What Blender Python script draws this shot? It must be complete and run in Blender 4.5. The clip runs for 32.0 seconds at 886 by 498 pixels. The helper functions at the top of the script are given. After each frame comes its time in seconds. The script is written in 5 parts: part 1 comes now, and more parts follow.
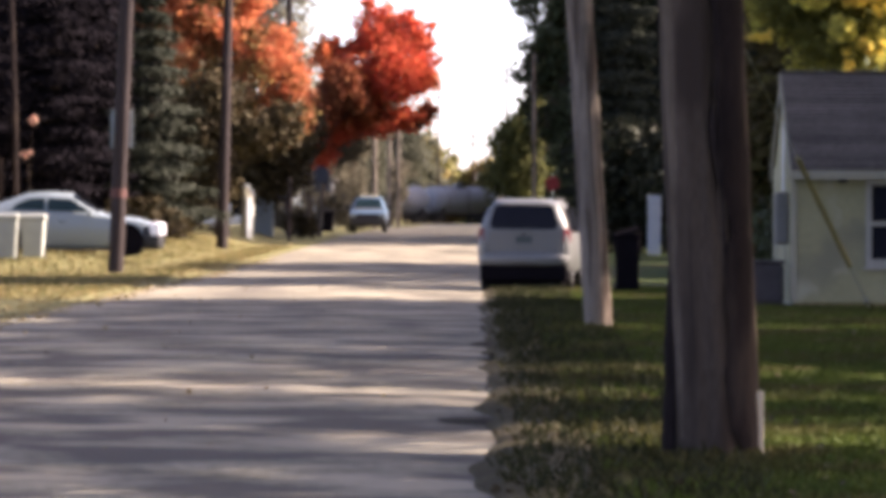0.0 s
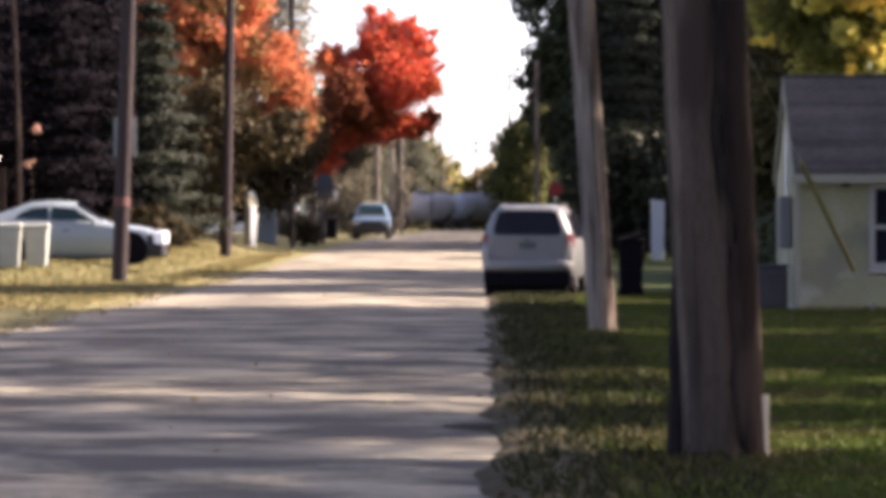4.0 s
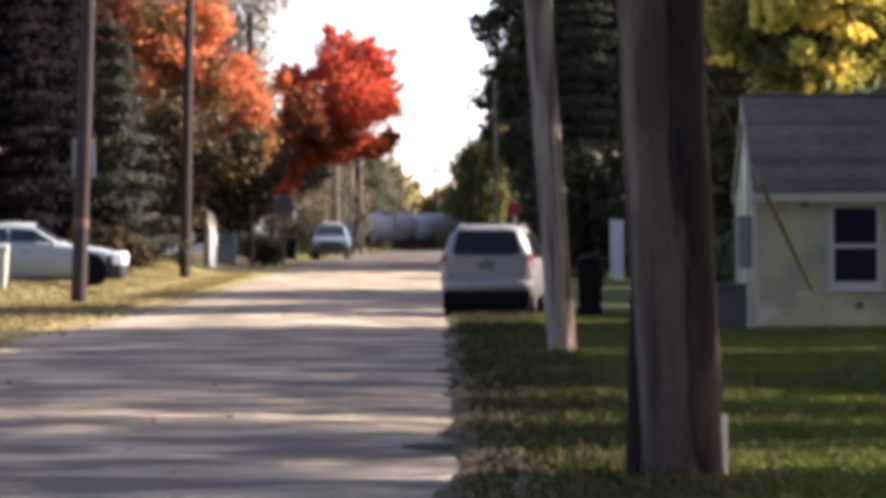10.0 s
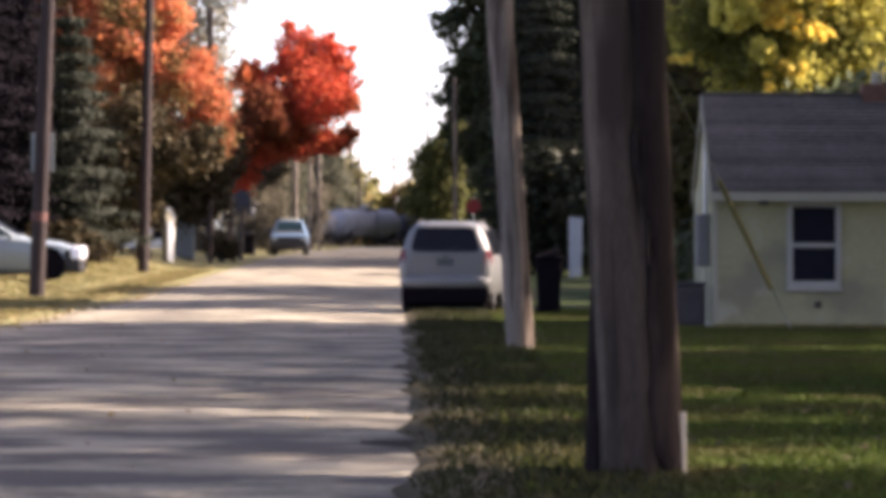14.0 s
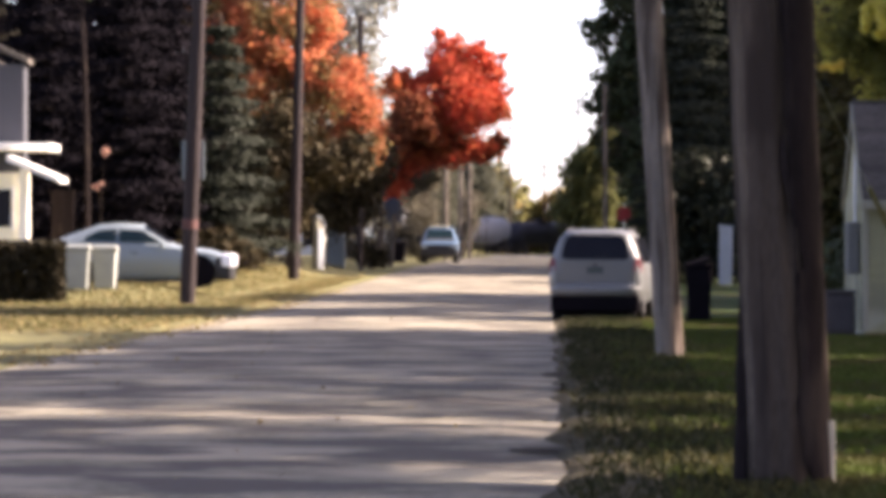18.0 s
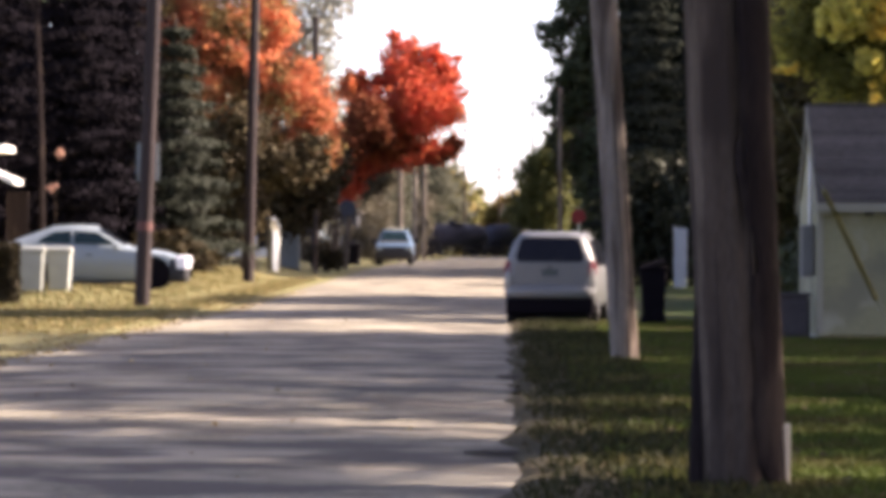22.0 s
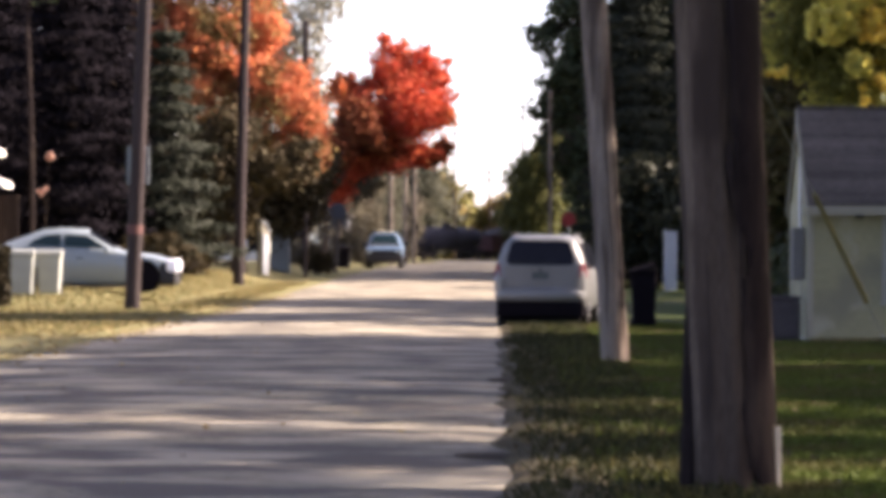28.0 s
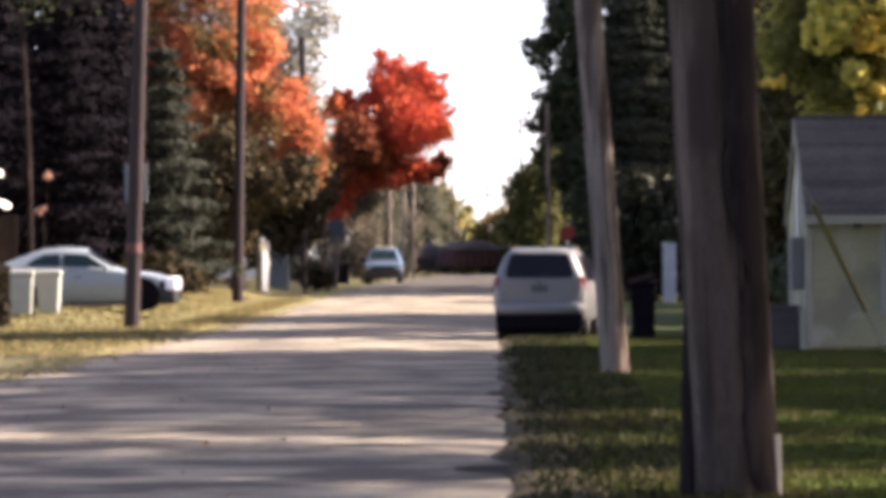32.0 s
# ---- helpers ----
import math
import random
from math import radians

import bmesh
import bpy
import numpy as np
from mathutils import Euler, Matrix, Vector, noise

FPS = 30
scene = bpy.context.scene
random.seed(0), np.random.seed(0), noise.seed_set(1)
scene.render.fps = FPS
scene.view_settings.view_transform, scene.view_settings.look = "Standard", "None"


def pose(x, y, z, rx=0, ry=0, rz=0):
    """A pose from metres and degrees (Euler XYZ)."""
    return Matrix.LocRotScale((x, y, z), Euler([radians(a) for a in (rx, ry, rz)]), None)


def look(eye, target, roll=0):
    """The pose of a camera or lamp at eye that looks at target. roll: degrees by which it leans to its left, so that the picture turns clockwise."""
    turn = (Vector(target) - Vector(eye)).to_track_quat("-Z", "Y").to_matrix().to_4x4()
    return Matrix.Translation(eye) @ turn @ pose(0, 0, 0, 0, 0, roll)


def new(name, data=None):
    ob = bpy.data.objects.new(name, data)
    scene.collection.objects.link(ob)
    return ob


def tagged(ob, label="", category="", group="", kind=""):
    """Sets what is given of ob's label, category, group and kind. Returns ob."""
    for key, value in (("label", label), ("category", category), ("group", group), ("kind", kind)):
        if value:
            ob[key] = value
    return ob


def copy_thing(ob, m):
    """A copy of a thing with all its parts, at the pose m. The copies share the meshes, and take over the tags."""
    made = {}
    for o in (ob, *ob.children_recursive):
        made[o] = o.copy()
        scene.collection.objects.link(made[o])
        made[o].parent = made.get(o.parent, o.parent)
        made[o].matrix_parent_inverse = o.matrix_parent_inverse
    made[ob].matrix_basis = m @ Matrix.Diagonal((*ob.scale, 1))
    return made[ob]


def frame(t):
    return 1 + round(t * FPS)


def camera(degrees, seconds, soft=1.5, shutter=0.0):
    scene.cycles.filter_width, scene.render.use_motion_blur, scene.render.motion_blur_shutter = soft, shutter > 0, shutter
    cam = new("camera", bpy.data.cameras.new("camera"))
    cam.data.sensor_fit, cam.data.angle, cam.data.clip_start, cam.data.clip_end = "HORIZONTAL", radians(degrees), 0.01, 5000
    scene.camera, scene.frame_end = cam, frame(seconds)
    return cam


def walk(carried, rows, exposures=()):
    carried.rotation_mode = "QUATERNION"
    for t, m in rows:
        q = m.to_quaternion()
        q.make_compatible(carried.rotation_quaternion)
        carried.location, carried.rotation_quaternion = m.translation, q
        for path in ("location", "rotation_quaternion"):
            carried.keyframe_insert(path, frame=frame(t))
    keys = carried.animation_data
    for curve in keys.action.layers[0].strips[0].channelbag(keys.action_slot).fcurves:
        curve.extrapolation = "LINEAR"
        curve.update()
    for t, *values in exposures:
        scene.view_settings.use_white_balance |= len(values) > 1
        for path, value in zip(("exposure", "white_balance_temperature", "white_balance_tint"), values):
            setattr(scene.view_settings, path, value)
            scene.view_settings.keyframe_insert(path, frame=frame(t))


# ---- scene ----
# ---- camera: carried by hand on one spot beside the road ----
EYE = (0.0, 0.0, 1.5)
cam = camera(10.0, 32.0, soft=5.6)
AIM = [  # seconds, tilt, lean, turn, sway, lift
    (0, 89.580, -0.262, 0.445, -0.000, 0.002), (0.5, 89.599, -0.179, 0.452, -0.003, 0.000), (1, 89.604, -0.170, 0.436, -0.005, 0.003), (1.5, 89.657, -0.143, 0.418, -0.010, 0.003),
    (2, 89.702, 0.002, 0.426, -0.012, 0.002), (2.5, 89.657, 0.145, 0.448, -0.004, 0.004), (3, 89.656, 0.221, 0.457, -0.003, 0.004), (3.5, 89.649, 0.102, 0.478, -0.004, -0.002),
    (5.5, 89.742, 0.205, 0.474, -0.003, -0.002), (6, 89.776, 0.252, 0.429, -0.002, -0.001), (6.5, 89.769, 0.316, 0.306, -0.003, -0.002), (7, 89.846, 0.395, 0.187, -0.001, -0.000),
    (7.5, 89.961, 0.473, 0.142, 0.001, 0.003), (8, 89.902, 0.218, 0.126, 0.008, 0.004), (8.5, 89.930, 0.157, 0.102, 0.010, 0.005), (9, 89.946, 0.246, 0.043, 0.008, 0.003),
    (9.5, 89.889, 0.244, 0.045, 0.009, -0.002), (10, 89.879, 0.293, 0.025, 0.006, 0.001), (10.5, 89.856, 0.286, -0.015, 0.008, 0.001), (11, 89.854, 0.231, -0.093, 0.008, 0.001),
    (11.5, 89.880, 0.145, -0.121, 0.009, 0.002), (12, 89.896, 0.028, -0.217, 0.008, 0.002), (12.5, 89.892, -0.039, -0.334, 0.001, -0.002), (13, 89.874, -0.212, -0.457, -0.005, -0.002),
    (13.5, 89.861, -0.101, -0.439, -0.008, -0.004), (15.5, 89.787, -0.263, -0.429, -0.012, -0.003), (16, 89.753, -0.263, -0.092, -0.013, -0.002), (16.5, 89.636, 0.072, 0.301, -0.008, -0.010),
    (17, 89.736, 0.102, 0.737, -0.002, -0.005), (17.5, 89.882, 0.066, 1.171, 0.002, -0.008), (18, 89.926, -0.154, 1.253, 0.003, -0.002), (18.5, 89.895, -0.072, 1.269, 0.005, 0.004),
    (19, 89.892, -0.058, 1.273, 0.009, 0.000), (19.5, 89.930, -0.079, 1.267, 0.009, 0.002), (20, 89.922, -0.003, 1.117, 0.011, -0.003), (20.5, 89.926, -0.011, 0.992, 0.012, -0.002),
    (21, 89.934, 0.079, 0.863, 0.009, 0.005), (21.5, 89.940, -0.214, 0.765, 0.001, 0.002), (22, 89.953, -0.236, 0.739, -0.003, -0.001), (22.5, 89.938, -0.134, 0.664, -0.002, -0.001),
    (23, 90.007, 0.066, 0.655, -0.002, -0.004), (23.5, 89.775, -0.150, 0.735, -0.003, -0.007), (24, 89.796, -0.052, 0.827, -0.001, -0.002), (24.5, 89.925, 0.047, 0.818, -0.001, -0.000),
    (26.5, 89.956, -0.114, 0.682, -0.004, -0.001), (27, 89.876, -0.338, 0.584, -0.005, -0.003), (27.5, 89.834, -0.292, 0.594, -0.006, -0.004), (28, 89.990, -0.220, 0.627, -0.007, -0.004),
    (28.5, 89.963, 0.012, 0.635, -0.003, -0.008), (29, 89.920, 0.005, 0.667, -0.002, -0.001), (29.5, 89.905, 0.071, 0.671, -0.001, -0.003), (30, 89.918, -0.140, 0.669, 0.003, 0.003),
    (30.5, 89.930, 0.128, 0.689, 0.003, 0.001), (31, 89.937, 0.258, 0.644, 0.001, -0.002), (31.5, 90.056, 0.319, 0.611, 0.003, -0.003), (32, 90.159, 0.527, 0.619, 0.003, -0.017),
]
walk(cam, [(t, pose(EYE[0] + sway, EYE[1], EYE[2] + lift, rx, ry, rz)) for t, rx, ry, rz, sway, lift in AIM], [(0, 2.44, 7600, 26), (32, 2.44, 7600, 26)])

# ---- daylight ----
SUN_EL, SUN_AZ = radians(33), radians(78)  # azimuth from +y towards +x
to_sun = Vector((math.sin(SUN_AZ) * math.cos(SUN_EL), math.cos(SUN_AZ) * math.cos(SUN_EL), math.sin(SUN_EL)))
world = bpy.data.worlds.new("sky")
scene.world = world
world.use_nodes = True
wn = world.node_tree
sky = wn.nodes.new("ShaderNodeTexSky")
sky.sky_type, sky.sun_disc = "NISHITA", False
sky.sun_elevation, sky.sun_rotation = SUN_EL, SUN_AZ
sky.dust_density, sky.air_density, sky.altitude = 1.5, 0.4, 200
sky.ozone_density = 0.3
wn.nodes["Background"].inputs[1].default_value = 0.119
wn.links.new(sky.outputs[0], wn.nodes["Background"].inputs[0])
sun = new("sun", bpy.data.lights.new("sun", "SUN"))
sun.data.energy, sun.data.angle, sun.data.color = 4.5, radians(0.9), (1.0, 0.96, 0.87)
sun.matrix_world = look((0, 0, 60), Vector((0, 0, 60)) - to_sun)


# ---- materials ----
def material(name, base, rough=0.8, metal=0.0, vary=0.25, scale=4.0, bump=0.0, bump_scale=40.0, spots=None, stretch=(1, 1, 1),
             coat=0.0, translucent=0.0, island=0.0, random_tint=0.0, spec=None, spots2=None):
    """A surface with two sizes of noise in its colour, fine relief, and if wanted a second colour in spots."""
    m = bpy.data.materials.new(name)
    m.use_nodes = True
    nt = m.node_tree
    n, l = nt.nodes, nt.links
    b = n["Principled BSDF"]
    b.inputs["Roughness"].default_value, b.inputs["Metallic"].default_value = rough, metal
    b.inputs["Specular IOR Level"].default_value = spec if spec is not None else (0.06 if rough > 0.8 else 0.3)
    if coat:
        b.inputs["Coat Weight"].default_value, b.inputs["Coat Roughness"].default_value = coat, 0.06
    tc, mp = n.new("ShaderNodeTexCoord"), n.new("ShaderNodeMapping")
    mp.inputs["Scale"].default_value = stretch
    l.new(tc.outputs["Object"], mp.inputs["Vector"])
    big, fine = n.new("ShaderNodeTexNoise"), n.new("ShaderNodeTexNoise")
    big.inputs["Scale"].default_value, fine.inputs["Scale"].default_value = scale, scale * 9
    big.inputs["Detail"].default_value, fine.inputs["Detail"].default_value = 5, 4
    l.new(mp.outputs[0], big.inputs["Vector"]), l.new(mp.outputs[0], fine.inputs["Vector"])
    add = n.new("ShaderNodeMath")
    add.operation = "ADD"
    l.new(big.outputs["Fac"], add.inputs[0]), l.new(fine.outputs["Fac"], add.inputs[1])
    rng = n.new("ShaderNodeMapRange")
    rng.inputs["From Min"].default_value, rng.inputs["From Max"].default_value = 0.55, 1.45
    rng.inputs["To Min"].default_value, rng.inputs["To Max"].default_value = 1 - vary, 1 + vary
    l.new(add.outputs[0], rng.inputs["Value"])
    mul = n.new("ShaderNodeVectorMath")
    mul.operation = "SCALE"
    mul.inputs[0].default_value = base[:3]
    l.new(rng.outputs[0], mul.inputs["Scale"])
    col = mul.outputs[0]
    for other, amount, size in [p for p in (spots, spots2) if p]:
        sn, ramp, mix = n.new("ShaderNodeTexNoise"), n.new("ShaderNodeMapRange"), n.new("ShaderNodeMix")
        sn.inputs["Scale"].default_value, sn.inputs["Detail"].default_value = size, 6
        l.new(mp.outputs[0], sn.inputs["Vector"])
        ramp.inputs["From Min"].default_value, ramp.inputs["From Max"].default_value = 0.62 - amount * 0.35, 0.72 - amount * 0.35
        l.new(sn.outputs["Fac"], ramp.inputs["Value"])
        mix.data_type = "RGBA"
        l.new(ramp.outputs[0], mix.inputs[0]), l.new(col, mix.inputs[6])
        mix.inputs[7].default_value = (*other, 1)
        col = mix.outputs[2]
    if island or random_tint:
        geo = n.new("ShaderNodeNewGeometry") if island else n.new("ShaderNodeObjectInfo")
        hsv, r2 = n.new("ShaderNodeHueSaturation"), n.new("ShaderNodeMapRange")
        amount = island or random_tint
        r2.inputs["To Min"].default_value, r2.inputs["To Max"].default_value = 1 - amount, 1 + amount
        l.new(geo.outputs["Random Per Island" if island else "Random"], r2.inputs["Value"])
        l.new(r2.outputs[0], hsv.inputs["Value"]), l.new(col, hsv.inputs["Color"])
        if island:
            r3 = n.new("ShaderNodeMapRange")
            r3.inputs["To Min"].default_value, r3.inputs["To Max"].default_value = 0.5 - island * 0.06, 0.5 + island * 0.06
            l.new(geo.outputs["Random Per Island"], r3.inputs["Value"]), l.new(r3.outputs[0], hsv.inputs["Hue"])
        col = hsv.outputs[0]
    l.new(col, b.inputs["Base Color"])
    if bump:
        bn, bp = n.new("ShaderNodeTexNoise"), n.new("ShaderNodeBump")
        bn.inputs["Scale"].default_value, bn.inputs["Detail"].default_value = bump_scale, 6
        l.new(mp.outputs[0], bn.inputs["Vector"]), l.new(bn.outputs["Fac"], bp.inputs["Height"])
        bp.inputs["Strength"].default_value, bp.inputs["Distance"].default_value = bump, 0.02
        l.new(bp.outputs[0], b.inputs["Normal"])
    if translucent:
        tr, mx = n.new("ShaderNodeBsdfTranslucent"), n.new("ShaderNodeMixShader")
        l.new(col, tr.inputs["Color"])
        mx.inputs[0].default_value = translucent
        l.new(b.outputs[0], mx.inputs[1]), l.new(tr.outputs[0], mx.inputs[2])
        l.new(mx.outputs[0], n["Material Output"].inputs["Surface"])
    return m


def leaf_mat(name, base, island=0.45, translucent=0.35, spots=None, spots2=None):
    return material(name, base, 0.65, vary=0.35, scale=0.6, island=island, translucent=translucent, spots=spots, spec=0.08, spots2=spots2)


M = dict(
    # Worn mottling, its contrast raised to stand in for soft dappled light too.
    asphalt=material("worn_asphalt", (0.180, 0.165, 0.130), 0.9, vary=0.9, scale=1.1, bump=0.8, bump_scale=40, spots=((0.275, 0.248, 0.195), 0.42, 0.38), spots2=((0.095, 0.086, 0.076), 0.42, 0.6)),
    mud=material("dark_mud", (0.028, 0.023, 0.017), 0.95, vary=0.5, scale=3, bump=0.7, bump_scale=30),
    soil=material("leafy_soil", (0.046, 0.039, 0.022), 0.95, vary=0.5, scale=1.5, bump=0.7, bump_scale=30),
    grass=leaf_mat("grass_blades", (0.050, 0.070, 0.014), 0.14, 0.3, ((0.062, 0.056, 0.02), 0.38, 0.45)),
    verge_grass=leaf_mat("dull_verge_grass", (0.025, 0.027, 0.011), 0.12, 0.2),
    pole_grey=material("grey_pole_wood", (0.180, 0.150, 0.128), 0.9, vary=0.5, scale=4, bump=1.0, bump_scale=16, stretch=(3, 3, 0.3), spots=((0.075, 0.058, 0.049), 0.36, 1.8)),
    grass_dry=leaf_mat("dry_grass_blades", (0.105, 0.098, 0.040), 0.2, 0.2),
    brown_litter=leaf_mat("brown_fallen_leaves", (0.075, 0.056, 0.032), 0.25, 0.15),
    litter=leaf_mat("fallen_leaves", (0.205, 0.155, 0.072), 0.25, 0.2),
    pole=material("weathered_pole_wood", (0.060, 0.045, 0.036), 0.92, vary=0.45, scale=3, bump=0.6, bump_scale=14, stretch=(2, 2, 0.45), spots=((0.034, 0.025, 0.021), 0.42, 1.7)),
    pole_dark=material("creosoted_pole_wood", (0.033, 0.026, 0.027), 0.88, vary=0.4, scale=3, bump=0.7, bump_scale=14, stretch=(3, 3, 0.25), spec=0.1),
    # Dark wood tone that holds shade: pole side, bare trunk, porch wall.
    shaded_wood=material("shade_darkened_wood", (0.015, 0.011, 0.011), 0.92, vary=0.5, scale=3, bump=0.6, bump_scale=14, stretch=(2, 2, 0.45), spots=((0.036, 0.027, 0.023), 0.3, 2.0)),
    # Paler wood tone that holds the light on the pole's left edge.
    edge_lit=material("edge_lit_wood", (0.086, 0.067, 0.053), 0.92, vary=0.5, scale=3, bump=0.6, bump_scale=14, stretch=(2, 2, 0.45), spots=((0.056, 0.042, 0.033), 0.42, 1.8)),
    crack=material("deep_wood_crack", (0.024, 0.018, 0.018), 0.95, vary=0.3, scale=6),
    bark=material("grey_bark", (0.07, 0.055, 0.045), 0.95, vary=0.45, scale=4, bump=1.0, bump_scale=12, stretch=(1.5, 1.5, 0.4)),
    spruce=leaf_mat("spruce_needles", (0.022, 0.026, 0.018), 0.08, 0.10),
    # Needle colours taken down so the spruces' shade is in the paint.
    spruce_shaded=material("shade_darkened_spruce_needles", (0.0105, 0.0092, 0.0115), 0.9, vary=0.2, scale=0.6, island=0.05, spec=0.0),
    spruce_half_shaded=material("half_shade_spruce_needles", (0.021, 0.024, 0.019), 0.9, vary=0.3, scale=0.6, island=0.06, spec=0.0),
    dark_leaf=leaf_mat("dark_green_leaves", (0.040, 0.050, 0.026), 0.4, 0.16),
    green_leaf=leaf_mat("green_leaves", (0.07, 0.11, 0.025), 0.45, 0.3),
    sunlit_yellow_leaf=leaf_mat("sun_bright_yellow_leaves", (0.76, 0.60, 0.15), 0.2, 0.5),
    # Lightened so that distance haze is part of the leaf colour.
    grey_green=leaf_mat("grey_green_leaves", (0.088, 0.090, 0.066), 0.08, 0.45),
    yellow_olive=leaf_mat("olive_yellow_leaves", (0.38, 0.345, 0.085), 0.15, 0.55, ((0.13, 0.130, 0.038), 0.48, 0.6)),
    olive_leaf=leaf_mat("olive_autumn_leaves", (0.15, 0.135, 0.05), 0.3, 0.25, ((0.2, 0.14, 0.055), 0.4, 0.2)),
    orange_leaf=leaf_mat("orange_maple_leaves", (0.52, 0.170, 0.085), 0.12, 0.5, ((0.27, 0.195, 0.085), 0.36, 0.55), ((0.10, 0.075, 0.03), 0.18, 0.75)),
    sunlit_pink_leaf=leaf_mat("sunlit_pink_leaves", (0.5, 0.30, 0.25), 0.3, 0.3),
    red_leaf=leaf_mat("red_maple_leaves", (0.58, 0.108, 0.058), 0.12, 0.48, ((0.54, 0.17, 0.07), 0.3, 0.4), ((0.17, 0.05, 0.025), 0.22, 0.45)),
    # Brown leaf colour that also carries the shade below bright crowns.
    brown_leaf=leaf_mat("shade_darkened_brown_leaves", (0.046, 0.035, 0.018), 0.2, 0.15),
    russet_leaf=leaf_mat("russet_maple_leaves", (0.20, 0.060, 0.030), 0.2, 0.35),
    hedge_leaf=leaf_mat("olive_hedge_leaves", (0.060, 0.050, 0.020), 0.3, 0.1),
    box_hedge=leaf_mat("dark_box_hedge_leaves", (0.026, 0.021, 0.012), 0.15, 0.08),
    pale_twig=leaf_mat("pale_grey_twigs", (0.21, 0.205, 0.165), 0.15, 0.35),
    # Darker shrub leaf, with shade in the colour where sun would reach.
    shrub_shaded=leaf_mat("shade_darkened_shrub_leaves", (0.018, 0.021, 0.013), 0.25, 0.1),
    olive_green=leaf_mat("olive_green_leaves", (0.082, 0.086, 0.030), 0.15, 0.35),
    # Twig colour raised the same way, to look hazy far off.
    grey_twig=leaf_mat("grey_brown_twigs", (0.105, 0.094, 0.070), 0.08, 0.45),
    siding=material("yellow_vinyl_siding", (0.255, 0.242, 0.150), 0.85, vary=0.16, scale=1.2, spots=((0.30, 0.29, 0.215), 0.15, 1.5), spots2=((0.19, 0.18, 0.127), 0.25, 0.7)),
    siding_grey=material("grey_siding", (0.040, 0.043, 0.054), 0.8, vary=0.12, scale=1.2),
    shingle=material("grey_asphalt_shingle", (0.080, 0.072, 0.066), 0.95, vary=0.4, scale=1.2, bump=0.6, bump_scale=40, random_tint=0.22),
    white=material("white_paint", (0.78, 0.77, 0.74), 0.5, vary=0.08, scale=2),
    pale_grey=material("pale_grey_paint", (0.36, 0.385, 0.42), 0.7, vary=0.12, scale=2),
    cream=material("cream_paint", (0.74, 0.70, 0.55), 0.55, vary=0.1, scale=2),
    frame_grey=material("dull_window_trim", (0.26, 0.255, 0.235), 0.8, vary=0.1, scale=2),
    brick=material("dark_red_brown_brick", (0.10, 0.055, 0.045), 0.9, vary=0.35, scale=6, bump=0.5, bump_scale=30, random_tint=0.25),
    glass=material("dark_window_glass", (0.010, 0.011, 0.017), 0.10, vary=0.2, scale=1, spec=0.06),
    teal_glass=material("greenish_car_glass", (0.007, 0.018, 0.023), 0.15, vary=0.2, scale=1, spec=0.22),
    rubber=material("tyre_rubber", (0.02, 0.02, 0.021), 0.85, vary=0.3, scale=8),
    alloy=material("wheel_alloy", (0.45, 0.45, 0.46), 0.35, 0.8, vary=0.15, scale=6),
    silver=material("silver_car_paint", (0.120, 0.125, 0.129), 0.42, 0.15, vary=0.07, scale=2, coat=0.3),
    pale_blue=material("pale_blue_car_paint", (0.055, 0.095, 0.15), 0.45, 0.1, vary=0.06, scale=2, coat=0.15),
    white_car=material("white_car_paint", (0.17, 0.205, 0.225), 0.38, 0.05, vary=0.06, scale=2, coat=0.35),
    trim=material("black_plastic_trim", (0.022, 0.022, 0.025), 0.6, vary=0.3, scale=5),
    red_lens=material("red_lamp_lens", (0.105, 0.010, 0.020), 0.5, vary=0.25, scale=8),
    glint_lens=material("white_glint_lamp_lens", (0.85, 0.85, 0.9), 0.35, vary=0.05, scale=8, coat=0.3),
    plate=material("plate_metal", (0.045, 0.060, 0.062), 0.6, vary=0.3, scale=20),
    bin_black=material("black_bin_plastic", (0.0055, 0.0045, 0.0065), 0.85, vary=0.3, scale=4, spec=0.04),
    bin_grey=material("pale_grey_bin_plastic", (0.28, 0.295, 0.275), 0.85, vary=0.15, scale=4, spec=0.1),
    yellow_pvc=material("yellow_plastic_guard", (0.18, 0.162, 0.075), 0.85, vary=0.2, scale=4),
    sunlit_lime_leaf=leaf_mat("sun_bright_lime_leaves", (0.58, 0.52, 0.14), 0.15, 0.55),
    meter_grey=material("dull_grey_enclosure_paint", (0.150, 0.145, 0.138), 0.85, vary=0.2, scale=3),
    box_paint=material("dull_grey_cabinet_paint", (0.060, 0.053, 0.055), 0.9, vary=0.3, scale=3),
    steel=material("galvanised_steel", (0.42, 0.43, 0.44), 0.45, 0.8, vary=0.25, scale=5),
    sign_red=material("red_sign_sheet", (0.22, 0.022, 0.026), 0.5, vary=0.12, scale=5),
    tank_grey=material("grey_tank_paint", (0.33, 0.33, 0.345), 0.9, vary=0.15, scale=0.7, spots=((0.29, 0.277, 0.27), 0.2, 0.6), stretch=(1, 1, 0.5)),
    tank_black=material("black_tank_paint", (0.042, 0.040, 0.052), 0.8, vary=0.3, scale=0.7, stretch=(1, 1, 0.5)),
    rust=material("rusty_red_gondola_paint", (0.10, 0.044, 0.041), 0.8, vary=0.35, scale=0.8, spots=((0.06, 0.032, 0.029), 0.3, 0.8)),
    bogie=material("dirty_bogie_steel", (0.04, 0.034, 0.031), 0.8, vary=0.4, scale=3),
    scrap=material("grey_brown_scrap", (0.10, 0.088, 0.084), 0.9, vary=0.5, scale=2, bump=0.8, bump_scale=6),
    ballast=material("pale_ballast", (0.34, 0.31, 0.28), 0.95, vary=0.35, scale=3, bump=0.8, bump_scale=20),
